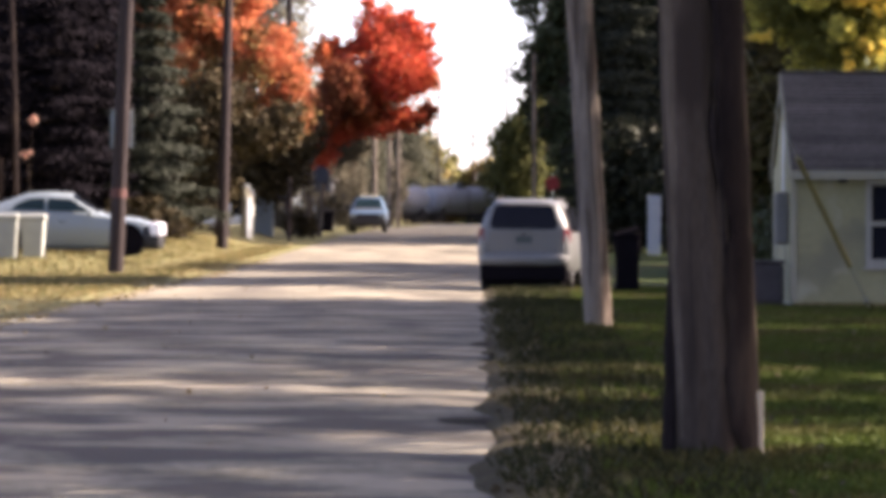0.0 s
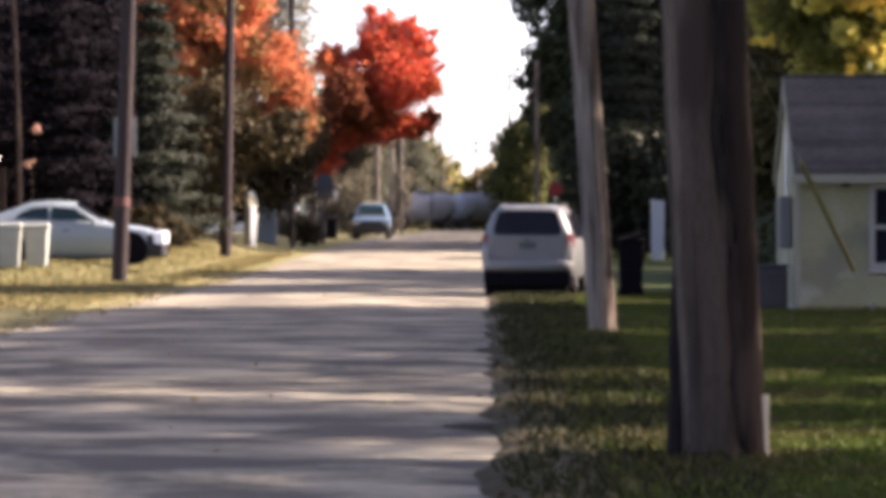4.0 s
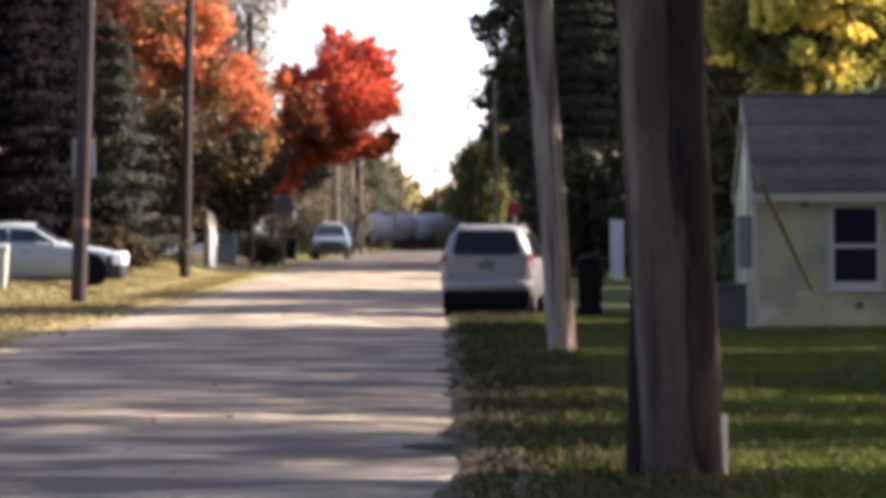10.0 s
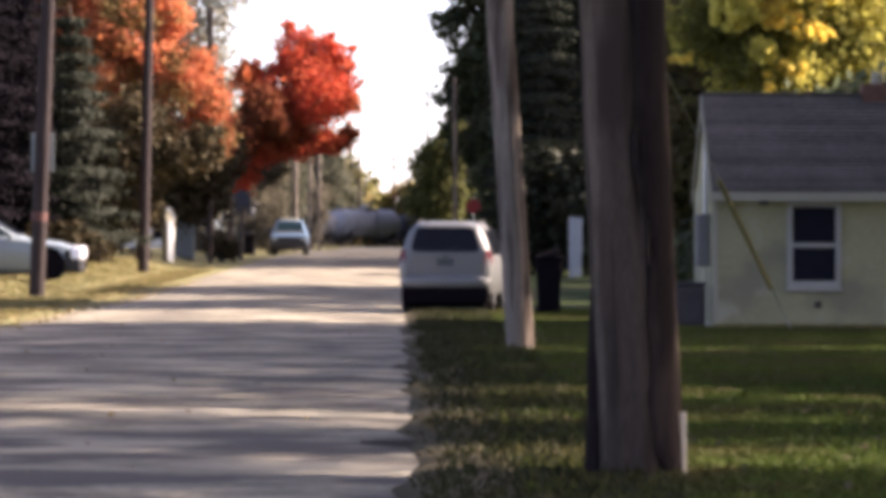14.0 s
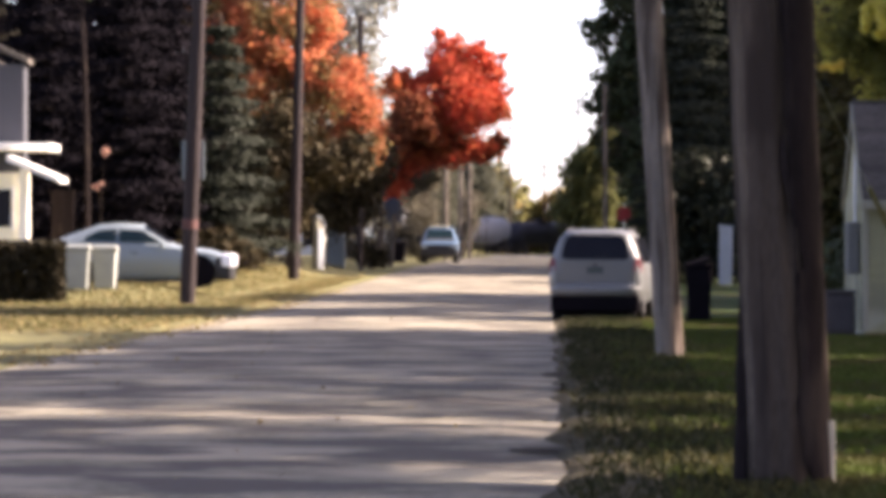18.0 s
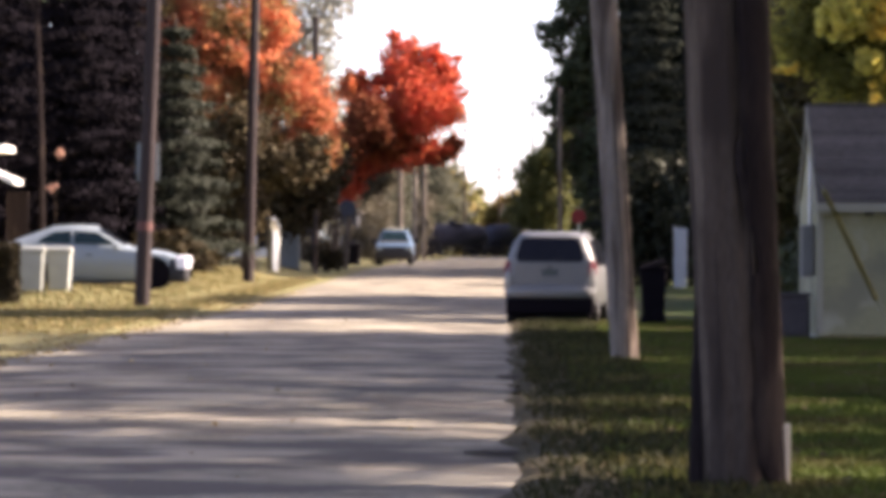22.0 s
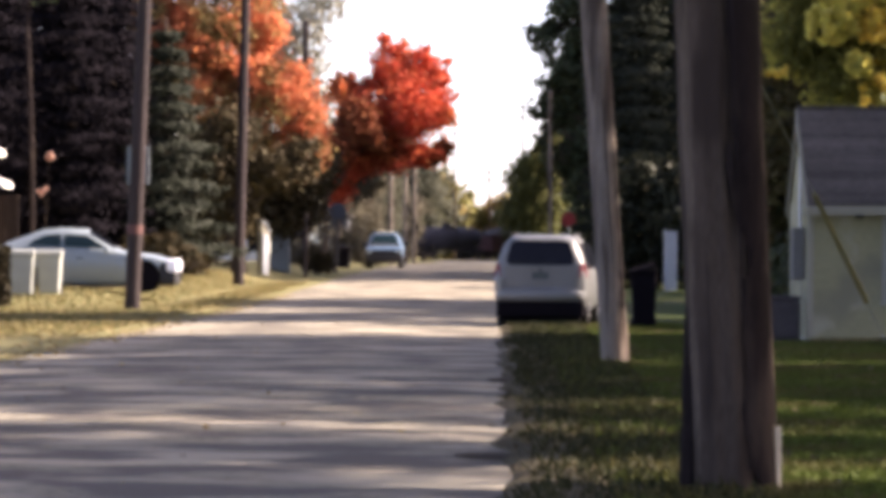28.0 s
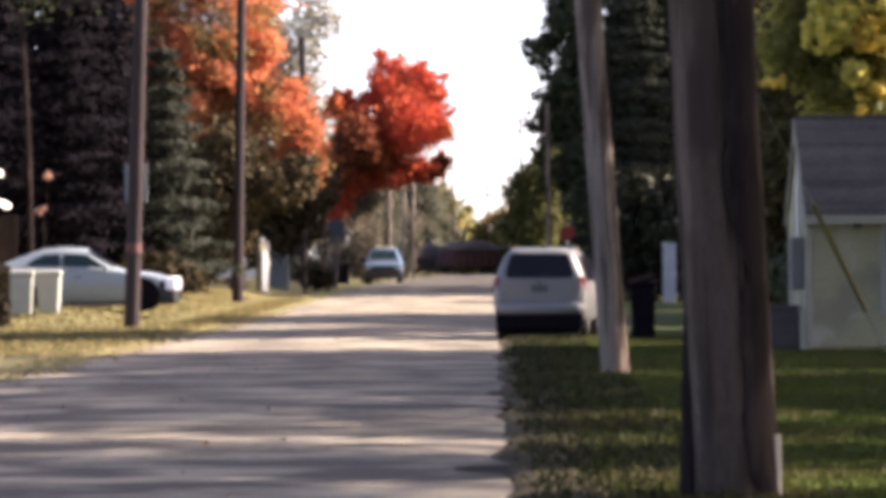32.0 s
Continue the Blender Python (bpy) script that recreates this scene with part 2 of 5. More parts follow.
    trim_cream=material("faded_cream_trim", (0.27, 0.255, 0.205), 0.85, vary=0.12, scale=2),
    sunlit_strip=material("sunlit_pale_wood", (0.62, 0.52, 0.38), 0.85, vary=0.3, scale=8, stretch=(3, 3, 0.4)),
    blue_grey=material("blue_grey_paint", (0.17, 0.20, 0.215), 0.8, vary=0.12, scale=2),
    concrete=material("pale_concrete", (0.42, 0.40, 0.37), 0.9, vary=0.2, scale=1, bump=0.3, bump_scale=30),
    wire=material("black_cable", (0.03, 0.03, 0.03), 0.7, vary=0.2, scale=5),
)


# ---- mesh helpers ----
def link(name, bm, mat, parent=None, label="", smooth=False):
    me = bpy.data.meshes.new(name)
    bm.normal_update()
    bm.to_mesh(me)
    bm.free()
    me.materials.append(mat)
    if smooth:
        me.shade_smooth()
    ob = new(name, me)
    if parent is not None:
        ob.parent = parent
    if label:
        tagged(ob, label)
    return ob


def part(name, bm, mat, parent, label="", smooth=False):
    return link(name, bm, mat, parent, label, smooth)


def thing(name, at, label, category, group="", turn=0.0):
    ob = new(name)
    ob.empty_display_size = 0.2
    ob.matrix_world = pose(*at, 0, 0, turn)
    return tagged(ob, label, category, group)


def box(x0, x1, y0, y1, z0, z1, bevel=0.0, bm=None):
    own = bm is None
    bm = bm or bmesh.new()
    r = bmesh.ops.create_cube(bm, size=1.0, matrix=Matrix.Translation(((x0 + x1) / 2, (y0 + y1) / 2, (z0 + z1) / 2)) @ Matrix.Diagonal((x1 - x0, y1 - y0, z1 - z0, 1)))
    if bevel and own:
        bmesh.ops.bevel(bm, geom=bm.edges[:], offset=bevel, segments=2, affect="EDGES", profile=0.5)
    return bm


def rod(a, b, r0, r1=None, sides=10, bm=None, caps=True):
    """A tapered round bar from a to b."""
    bm = bm or bmesh.new()
    a, b = Vector(a), Vector(b)
    r1 = r0 if r1 is None else r1
    q = (b - a).to_track_quat("Z", "Y").to_matrix()
    rings = []
    for c, r in ((a, r0), (b, r1)):
        rings.append([bm.verts.new(c + q @ Vector((r * math.cos(k * math.tau / sides), r * math.sin(k * math.tau / sides), 0))) for k in range(sides)])
    for k in range(sides):
        bm.faces.new((rings[0][k], rings[0][(k + 1) % sides], rings[1][(k + 1) % sides], rings[1][k]))
    if caps:
        bm.faces.new(rings[0][::-1]), bm.faces.new(rings[1])
    return bm


def loft(rings, closed_ends=True, bm=None):
    bm = bm or bmesh.new()
    vs = [[bm.verts.new(p) for p in r] for r in rings]
    n = len(vs[0])
    for a, b in zip(vs, vs[1:]):
        for k in range(n):
            bm.faces.new((a[k], a[(k + 1) % n], b[(k + 1) % n], b[k]))
    if closed_ends:
        bm.faces.new(vs[0][::-1]), bm.faces.new(vs[-1])
    bmesh.ops.recalc_face_normals(bm, faces=bm.faces[:])
    return bm


def slab(points, thick):
    """A flat panel: a polygon of 3D points given thickness along its normal."""
    bm = bmesh.new()
    f = bm.faces.new([bm.verts.new(p) for p in points])
    bm.normal_update()
    n = f.normal.copy() * thick
    r = bmesh.ops.extrude_face_region(bm, geom=[f])
    for v in r["geom"]:
        if isinstance(v, bmesh.types.BMVert):
            v.co += n
    bmesh.ops.recalc_face_normals(bm, faces=bm.faces[:])
    return bm


def quads_object(name, corners, mat, parent=None):
    """corners: array n x 4 x 3, loose quads joined in one mesh."""
    n = len(corners)
    me = bpy.data.meshes.new(name)
    me.vertices.add(n * 4), me.loops.add(n * 4), me.polygons.add(n)
    me.vertices.foreach_set("co", corners.reshape(-1).astype(np.float32))
    me.loops.foreach_set("vertex_index", np.arange(n * 4, dtype=np.int32))
    me.polygons.foreach_set("loop_start", np.arange(0, n * 4, 4, dtype=np.int32))
    me.polygons.foreach_set("loop_total", np.full(n, 4, dtype=np.int32))
    me.update(calc_edges=True)
    me.materials.append(mat)
    ob = new(name, me)
    if parent is not None:
        ob.parent = parent
    return ob


def unit(v):
    return v / (np.linalg.norm(v, axis=1)[:, None] + 1e-9)


def leaves_at(centres, size, rs, flat=0.0, long=1.5, ways=None):
    """Leaf quads at the given centres (n x 3), of random turn or facing roughly along ways."""
    n = len(centres)
    u = rs.normal(size=(n, 3))
    u[:, 2] *= 1 - flat
    u /= np.linalg.norm(u, axis=1)[:, None] + 1e-9
    w = rs.normal(size=(n, 3))
    w[:, 2] *= 1 - flat
    if ways is not None:
        face = unit(ways + rs.normal(size=(n, 3)) * 0.55)
        u = unit(u - (u * face).sum(1)[:, None] * face)
        w = np.cross(face, u)
    w -= (w * u).sum(1)[:, None] * u
    w /= np.linalg.norm(w, axis=1)[:, None] + 1e-9
    s = size * rs.uniform(0.6, 1.35, size=(n, 1))
    u, w = u * s * long * 0.5, w * s * 0.5
    return np.stack([centres - u, centres - 0.1 * u + w, centres + u, centres - 0.1 * u - w], axis=1)


def clumped(clumps, rs, tuft=0.35):
    """Leaf centres in clumps (x, y, z, rx, ry, rz, n): gathered in tufts, most of them near the outside."""
    out, ways = [], []
    for x, y, z, rx, ry, rz, n in clumps:
        k = max(6, int(n / 26))
        d = rs.normal(size=(k, 3))
        d /= np.linalg.norm(d, axis=1)[:, None]
        rad = rs.uniform(0.25, 1.0, size=(k, 1)) ** 0.55
        tips = d * rad * np.array((rx, ry, rz)) * rs.uniform(0.85, 1.12, size=(k, 1))
        pick = rs.integers(0, k, size=n)
        p = tips[pick] + rs.normal(size=(n, 3)) * tuft * min(1.0, (rx + rz) / 4)
        out.append(p + np.array((x, y, z)))
        ways.append(unit(p / np.array((rx, ry, rz))) + rs.normal(size=(n, 3)) * 0.35 + np.array((0, 0, 0.25)))
    return np.concatenate(out), unit(np.concatenate(ways))


def limb_path(bm, a, b, r0, r1, bend, steps=4, sides=7):
    a, b = Vector(a), Vector(b)
    prev, pr = a, r0
    for i in range(1, steps + 1):
        t = i / steps
        c = a.lerp(b, t) + Vector((bend[0], bend[1], bend[2])) * math.sin(t * math.pi)
        r = r0 + (r1 - r0) * t
        rod(prev, c, pr, r, sides, bm, caps=False)
        prev, pr = c, r


def leafy_tree(name, base, clumps, trunk_r, leaf, bark, label, category="tree", size=0.16, seed=1, fork=2.2, tuft=0.35, group="", lean=0.45, outward=True):
    """A tapered trunk, limbs that reach into each clump, and a crown of leaves. clumps are relative to the base."""
    rs = np.random.default_rng(seed)
    t = thing(name, base, label, category, group)
    bm = bmesh.new()
    mean = Vector((0, 0, 0))
    for c in clumps:
        mean += Vector(c[:3]) / len(clumps)
    top = Vector((mean.x * lean, mean.y * lean, fork))
    rod((0, 0, -0.25), (0, 0, 0.25), trunk_r * 1.35, trunk_r * 1.05, 12, bm, False)
    limb_path(bm, (0, 0, 0.25), top, trunk_r * 1.05, trunk_r * 0.8, (0.06, 0, 0), 4, 12)
    part("trunk", bm, bark, t)
    for i, c in enumerate(clumps):
        bm = bmesh.new()
        e = Vector(c[:3])
        limb_path(bm, top - Vector((0, 0, 0.15)), e, trunk_r * 0.38, trunk_r * 0.1, (0, 0, 0.35), 4, 7)
        for k in range(6):
            d = Vector(rs.normal(size=3)).normalized()
            limb_path(bm, e - Vector((0, 0, c[5] * 0.3)), e + Vector((d.x * c[3], d.y * c[4], d.z * c[5])) * 0.85, trunk_r * 0.14, 0.012, (0, 0, 0.1), 3, 5)
        part("limb", bm, bark, t)
    spots_at, ways = clumped(clumps, rs, tuft=tuft)
    ob = quads_object("crown", leaves_at(spots_at, size, rs, ways=ways if outward else None), leaf, t)
    tagged(ob, "", "", "", "stuff")
    return t


def spruce_tree(base, height, radius, seed, label, skirt=0.4, group="spruces", needles="spruce_shaded", size=0.13, dense=1.0, step=0.42):
    rs = np.random.default_rng(seed)
    t = thing("spruce_tree", base, label, "tree", group)
    part("trunk", rod((0, 0, -0.2), (0, 0, height * 0.97), 0.2 + height * 0.009, 0.03, 10), M["bark"], t)
    cs = []
    z = skirt
    while z < height - 0.2:
        f = 1 - z / height
        r = radius * (f ** 0.8) * rs.uniform(0.85, 1.12)
        n = int(9 + 9 * f)
        a0 = rs.uniform(0, 6.28)
        for k in range(n):
            a = a0 + k * math.tau / n + rs.normal() * 0.15
            rr = r * rs.uniform(0.5, 1.15)
            m = int((40 + 60 * f) * dense)
            s = rs.uniform(0.1, 1, m) ** 0.7
            side = rs.normal(size=m) * 0.16 * (0.4 + s) * (1.1 - s * 0.5)
            dz = -0.32 * rr * s ** 1.3 + 0.12 * rr * s ** 4 - np.abs(rs.normal(size=m)) * 0.16
            cs.append(np.stack([np.cos(a) * rr * s - np.sin(a) * side * 2, np.sin(a) * rr * s + np.cos(a) * side * 2, z + dz], 1))
        z += step + 0.16 * f
    c = np.concatenate(cs)
    c[:, 2] = np.maximum(c[:, 2], 0.05)
    ways = unit(unit(c * np.array((1, 1, 0))) + rs.normal(size=c.shape) * 0.25 + np.array((0, 0, 0.35)))
    ob = quads_object("crown", leaves_at(c, size, rs, flat=0.35, long=2.2, ways=ways), M[needles], t)
    tagged(ob, "", "", "", "stuff")
    return t


# ---- ground, road, verges ----
def rise(y):
    """Height of the land along the street: level, then a slight climb."""
    t = min(1.0, max(0.0, (y - 105) / 165))
    u = min(1.0, max(0.0, (y - 300) / 240))
    return 0.40 * t * t * (3 - 2 * t) - 0.33 * u * u * (3 - 2 * u)


def smooth01(v):
    v = min(1.0, max(0.0, v))
    return v * v * (3 - 2 * v)


def lawn(x, y):
    """Height of the lawns: those across the street lie a step higher than the road."""
    return rise(y) + 0.42 * smooth01((-8.2 - x) / 2.5) * smooth01((y - 116) / 12)


def sheet(name, xs, ys, z, mat, label, category):
    bm = bmesh.new()
    grid = [[bm.verts.new((x, y, z(x, y))) for x in xs] for y in ys]
    for a, b in zip(grid, grid[1:]):
        for i in range(len(xs) - 1):
            bm.faces.new((a[i], a[i + 1], b[i + 1], b[i]))
    ob = link(name, bm, mat, smooth=True)
    return tagged(ob, label, category, "", "structure")


def ground_material():
    m = material("lawn_and_leaves", (0.04, 0.06, 0.017), 0.95, vary=0.4, scale=0.8, bump=0.5, bump_scale=25, spots=((0.08, 0.06, 0.028), 0.3, 0.5))
    nt = m.node_tree
    n, l = nt.nodes, nt.links
    tc, sep, rg, nz, mix = n.new("ShaderNodeTexCoord"), n.new("ShaderNodeSeparateXYZ"), n.new("ShaderNodeMapRange"), n.new("ShaderNodeTexNoise"), n.new("ShaderNodeMix")
    l.new(tc.outputs["Object"], sep.inputs[0])
    rg.inputs["From Min"].default_value, rg.inputs["From Max"].default_value = -5.0, -7.0
    l.new(sep.outputs["X"], rg.inputs["Value"])
    nz.inputs["Scale"].default_value = 0.9
    l.new(tc.outputs["Object"], nz.inputs["Vector"])
    mu = n.new("ShaderNodeMath")
    mu.operation = "MULTIPLY"
    l.new(rg.outputs[0], mu.inputs[0]), l.new(nz.outputs["Fac"], mu.inputs[1])
    m2 = n.new("ShaderNodeMath")
    m2.operation, m2.inputs[1].default_value = "MULTIPLY", 1.7
    l.new(mu.outputs[0], m2.inputs[0])
    b = n["Principled BSDF"]
    old = b.inputs["Base Color"].links[0].from_socket
    mix.data_type = "RGBA"
    l.new(m2.outputs[0], mix.inputs[0]), l.new(old, mix.inputs[6])
    mix.inputs[7].default_value = (0.160, 0.145, 0.072, 1)
    l.new(mix.outputs[2], b.inputs["Base Color"])
    return m


far_xs = [-1500, -700, -300, -120, -60, -40, -30, -24, -20, -17, -14, -12, -10, -9, -8, -7.4, -6.9, -4, -1, 0.1, 0.6, 1, 2, 3, 4, 5, 6, 8, 10, 14, 20, 30, 60, 120, 300, 700, 1500]
far_ys = [-300, -80, -20] + list(range(0, 110, 5)) + list(range(110, 280, 4)) + [300, 350, 400, 450, 500, 550, 600, 700, 900, 1300, 2200]


def ground_z(x, y):
    z = lawn(x, y)
    if -6.9 < x < 0.5:
        z -= 0.06
    elif x > 0.5 or x < -7.3:
        z += 0.03 * noise.noise((x * 0.35, y * 0.2, 0))
    return z


ground = sheet("ground", far_xs, far_ys, ground_z, ground_material(), "grassy ground strewn with autumn leaves beside the street", "ground")


def road_z(x, y):
    u = (x + 3.4) / 3.6
    return rise(y) + 0.045 * (1 - u * u) - 0.02


bm = bmesh.new()
ys = [-40 + 0.5 * i for i in range(400)] + [160 + i for i in range(100)] + [262 + 10 * i for i in range(31)]
rows = []
for y in ys:
    left, right = -7.0 + 0.2 * noise.noise((y * 0.35, 1, 0)), 0.12 + 0.16 * noise.noise((y * 0.3, 7, 0)) + 0.10 * noise.noise((y * 1.3, 3, 0))
    rows.append([bm.verts.new((left + (right - left) * i / 8, y, road_z(left + (right - left) * i / 8, y))) for i in range(9)])
for a, b in zip(rows, rows[1:]):
    for i in range(8):
        bm.faces.new((a[i], a[i + 1], b[i + 1], b[i]))
road = tagged(link("road", bm, M["asphalt"], smooth=True), "worn grey asphalt street with ragged edges and no kerb", "road", "", "structure")


def verge_edge(y):
    """Where the worn grass ends beside the road."""
    return 0.17 + 0.24 * noise.noise((y * 0.22, 11, 0)) + 0.12 * noise.noise((y * 0.6, 12, 0))


def blades(name, n, area, height, mat, seed, label, category, fade=1.0):
    """Grass or leaves strewn over rectangles (x0, x1, y0, y1)."""
    rs = np.random.default_rng(seed)
    out = []
    sizes = [(a[1] - a[0]) * (a[3] - a[2]) for a in area]
    for a, s in zip(area, sizes):
        k = int(n * s / sum(sizes))
        x, y = a[0] + (a[1] - a[0]) * rs.uniform(0, 1, k) ** fade, rs.uniform(a[2], a[3], k)
        if a[0] > -1:
            keep = x > np.array([verge_edge(v) for v in y]) + np.abs(rs.normal(size=k)) * 0.12
            x, y = x[keep], y[keep]
            k = len(x)
        z = np.array([lawn(u, v) for u, v in zip(x, y)])
        ang, h = rs.uniform(0, 6.28, k), height * rs.uniform(0.5, 1.4, k)
        lean = rs.normal(size=(k, 2)) * 0.5
        w = 0.012 + h * 0.06
        p = np.stack([x, y, z - 0.01], 1)
        s = np.stack([np.cos(ang) * w, np.sin(ang) * w, 0 * w], 1)
        tip = np.stack([lean[:, 0] * h, lean[:, 1] * h, h], 1)
        out.append(np.stack([p - s, p + s, p + tip + s * 0.25, p + tip - s * 0.25], 1))
    ob = quads_object(name, np.concatenate(out), mat)
    return tagged(ob, label, category, "", "stuff")


def litter(name, n, area, size, mat, seed, label):
    rs = np.random.default_rng(seed)
    out = []
    sizes = [(a[1] - a[0]) * (a[3] - a[2]) for a in area]
    for a, s in zip(area, sizes):
        k = int(n * s / sum(sizes))
        x, y = rs.uniform(a[0], a[1], k), rs.uniform(a[2], a[3], k)
        z = np.array([(road_z(u, v) if -6.8 < u < 0.1 else lawn(u, v) + 0.02) for u, v in zip(x, y)])
        out.append(np.stack([x, y, z + rs.uniform(0.008, 0.035, k)], 1))
    ob = quads_object(name, leaves_at(np.concatenate(out), size, rs, flat=0.75, long=1.2), mat)
    return tagged(ob, label, "leaves", "", "stuff")


blades("grass", 260000, [(0.7, 6.2, 24, 60), (0.7, 9.0, 60, 81.3), (0.7, 4.9, 81.3, 100)], 0.05, M["grass"], 3, "short green lawn grass in the shade of the trees", "grass")
blades("dry_grass", 34000, [(-0.1, 1.6, 24, 100)], 0.08, M["verge_grass"], 4, "thin dry grass along the ragged road edge", "grass", 2.4)
blades("sunny_grass", 40000, [(-13.5, -6.95, 84, 185)], 0.06, M["grass_dry"], 5, "dry yellowish lawn grass beside the street", "grass")
litter("fallen_leaves", 17000, [(-13.0, -6.9, 80, 190), (-7.2, -6.0, 60, 150)], 0.052, M["litter"], 6, "yellow and brown fallen leaves on the verge")
litter("scattered_leaves", 1500, [(0.0, 0.7, 24, 100), (0.0, 0.7, 24, 100), (0.6, 5.0, 24, 90)], 0.05, M["brown_litter"], 7, "brown leaves scattered on the grass")
litter("wall_leaves", 2600, [(5.0, 9.0, 80.7, 81.45)], 0.05, M["litter"], 9, "brown leaves drifted along the foot of the house wall")
litter("road_leaves", 70, [(-6.0, 0.0, 30, 100)], 0.045, M["litter"], 8, "few dry leaves lying on the asphalt")


# ---- poles ----
def wooden_pole(at, height, r0, r1, lean, mat, label, seed, cracks=(), arms=False, rough=0.03, grooves=()):
    """A round pole with checks running along it; lean: metres that its top stands off its base."""
    t = thing("utility_pole", at, label, "utility pole", "utility poles")
    rs = random.Random(seed)
    rings, sides = [], 96 if grooves else 44
    steps = int(height / 0.12)
    for i in range(steps + 1):
        f = i / steps
        r = (r0 + (r1 - r0) * f) * (1 + 0.10 * max(0, 1 - i / 3))
        cx, cy = lean[0] * f, lean[1] * f
        ring = []
        for k in range(sides):
            a = k * math.tau / sides
            g = 1 + rough * (0.9 * noise.noise((math.cos(a) * 3 + seed, math.sin(a) * 3, i * 0.03)) + 0.8 * noise.noise((math.cos(a) * 2, math.sin(a) * 2 + seed, i * 0.12)) + 0.55 * noise.noise((math.cos(a) * 9, math.sin(a) * 9 + seed, i * 0.22)))
            for ga, z0, z1, wide, deep in grooves:
                z = (height + 0.3) * f - 0.3
                off = (a - ga - 0.12 * noise.noise((seed, z * 0.9, ga)) + math.pi) % math.tau - math.pi
                run = min(1.0, max(0.0, (z - z0) / 0.35)) * min(1.0, max(0.0, (z1 - z) / 0.35))
                g -= deep / r * run * math.exp(-(off / wide) ** 2) * (0.75 + 0.5 * noise.noise((ga * 3, z * 2.1, seed)))
            ring.append((cx + r * g * math.cos(a), cy + r * g * math.sin(a), -0.3 + (height + 0.3) * f))
        rings.append(ring)
    part("shaft", loft(rings), mat, t, smooth=True)
    for a, z0, z1, w in cracks:
        bm = bmesh.new()
        pts = []
        n = 14
        for i in range(n + 1):
            z = z0 + (z1 - z0) * i / n
            f = (z + 0.3) / (height + 0.3)
            r = (r0 + (r1 - r0) * f) * 1.012 + 0.004
            aa = a + 0.10 * noise.noise((seed, z * 1.3, a))
            ww = w * math.sin(math.pi * (i + 0.15) / (n + 0.3)) * (0.7 + 0.5 * rs.random())
            c = Vector((lean[0] * f, lean[1] * f, z))
            pts.append([c + Vector((r * math.cos(aa + s * ww / r), r * math.sin(aa + s * ww / r), 0)) for s in (-0.5, 0.5)] + [c + Vector((r * 0.9 * math.cos(aa + s * ww / r), r * 0.9 * math.sin(aa + s * ww / r), 0)) for s in (0.5, -0.5)])
        part("crack", loft(pts), M["crack"], t)
    if arms:
        for z in (height - 0.5, height - 1.5):
            a = part("crossarm", box(lean[0] - 1.2, lean[0] + 1.2, lean[1] - 0.24, lean[1] - 0.12, z - 0.07, z + 0.07, 0.01), M["pole_dark"], t)
            for x in (-1.05, -0.5, 0.5, 1.05):
                part("insulator", rod((lean[0] + x, lean[1] - 0.18, z + 0.07), (lean[0] + x, lean[1] - 0.18, z + 0.25), 0.045, 0.03, 8), M["steel"], a)
    return t


def verge_strip():
    """Crumbled dirt and leaf mould that laps ragged over the road's edge."""
    bm = bmesh.new()
    rows = []
    for i in range(300):
        y = 22 + i * 0.27
        a = verge_edge(y) - 0.12
        b = 0.85 + 0.35 * noise.noise((y * 0.3, 15, 0))
        rows.append([bm.verts.new((a + (b - a) * f, y, rise(y) + z)) for f, z in ((0, -0.012), (0.12, 0.03), (0.5, 0.04), (1, 0.0))])
    for p, q in zip(rows, rows[1:]):
        for k in range(3):
            bm.faces.new((p[k], p[k + 1], q[k + 1], q[k]))
    return tagged(link("verge", bm, M["soil"], smooth=True), "strip of dark dirt and leaf mould along the road edge", "verge", "", "structure")


verge_strip()
S = -math.pi / 2  # the side turned to the street's near end
rs = np.random.default_rng(91)
for x, y, w, d in ((-0.02, 36.6, 0.3, 0.7), (0.08, 58.0, 0.22, 1.2)):
    pts = [(x + w * (0.8 + 0.35 * rs.random()) * math.cos(k * math.tau / 14), y + d * (0.8 + 0.35 * rs.random()) * math.sin(k * math.tau / 14)) for k in range(14)]
    bm = bmesh.new()
    rim = [bm.verts.new((a, b, (road_z(a, b) if a < 0.1 else road_z(0.1, b)) + 0.006)) for a, b in pts]
    mid = bm.verts.new((x, y, road_z(min(x, 0.1), y) + 0.035))
    for k in range(14):
        bm.faces.new((rim[k], rim[(k + 1) % 14], mid))
    tagged(link("dirt_patch", bm, M["mud"], smooth=True), "dark patch of loose dirt on the crumbling road edge", "dirt", "", "structure")
near_pole = wooden_pole((1.48, 31.5, 0), 10.0, 0.272, 0.25, (-0.42, 0, 0), M["pole"], "thick weathered grey-brown wooden utility pole with long dark cracks", 3,
                        [(S + 0.10, 1.86, 2.16, 0.05), (S + 0.30, 1.2, 6.5, 0.014), (S - 0.5, 0.1, 1.9, 0.010)], rough=0.04,
                        grooves=[(S + 0.22, 1.3, 9.0, 0.17, 0.06), (S + 0.60, -0.6, 1.75, 0.24, 0.06), (S + 0.12, 1.75, 2.3, 0.12, 0.06), (S - 0.28, -0.3, 2.2, 0.10, 0.018)])
rings = []
for i in range(15):
    z, w = i * 0.14, 0.062 * (1 - 0.55 * (i / 14) ** 3) * (1 + 0.35 * noise.noise((i * 0.5, 3, 1)))
    rings.append([(-0.30 + 0.006 * i * 0.6 + w * math.cos(k * math.tau / 8), -0.05 + w * 0.9 * math.sin(k * math.tau / 8), z) for k in range(8)])


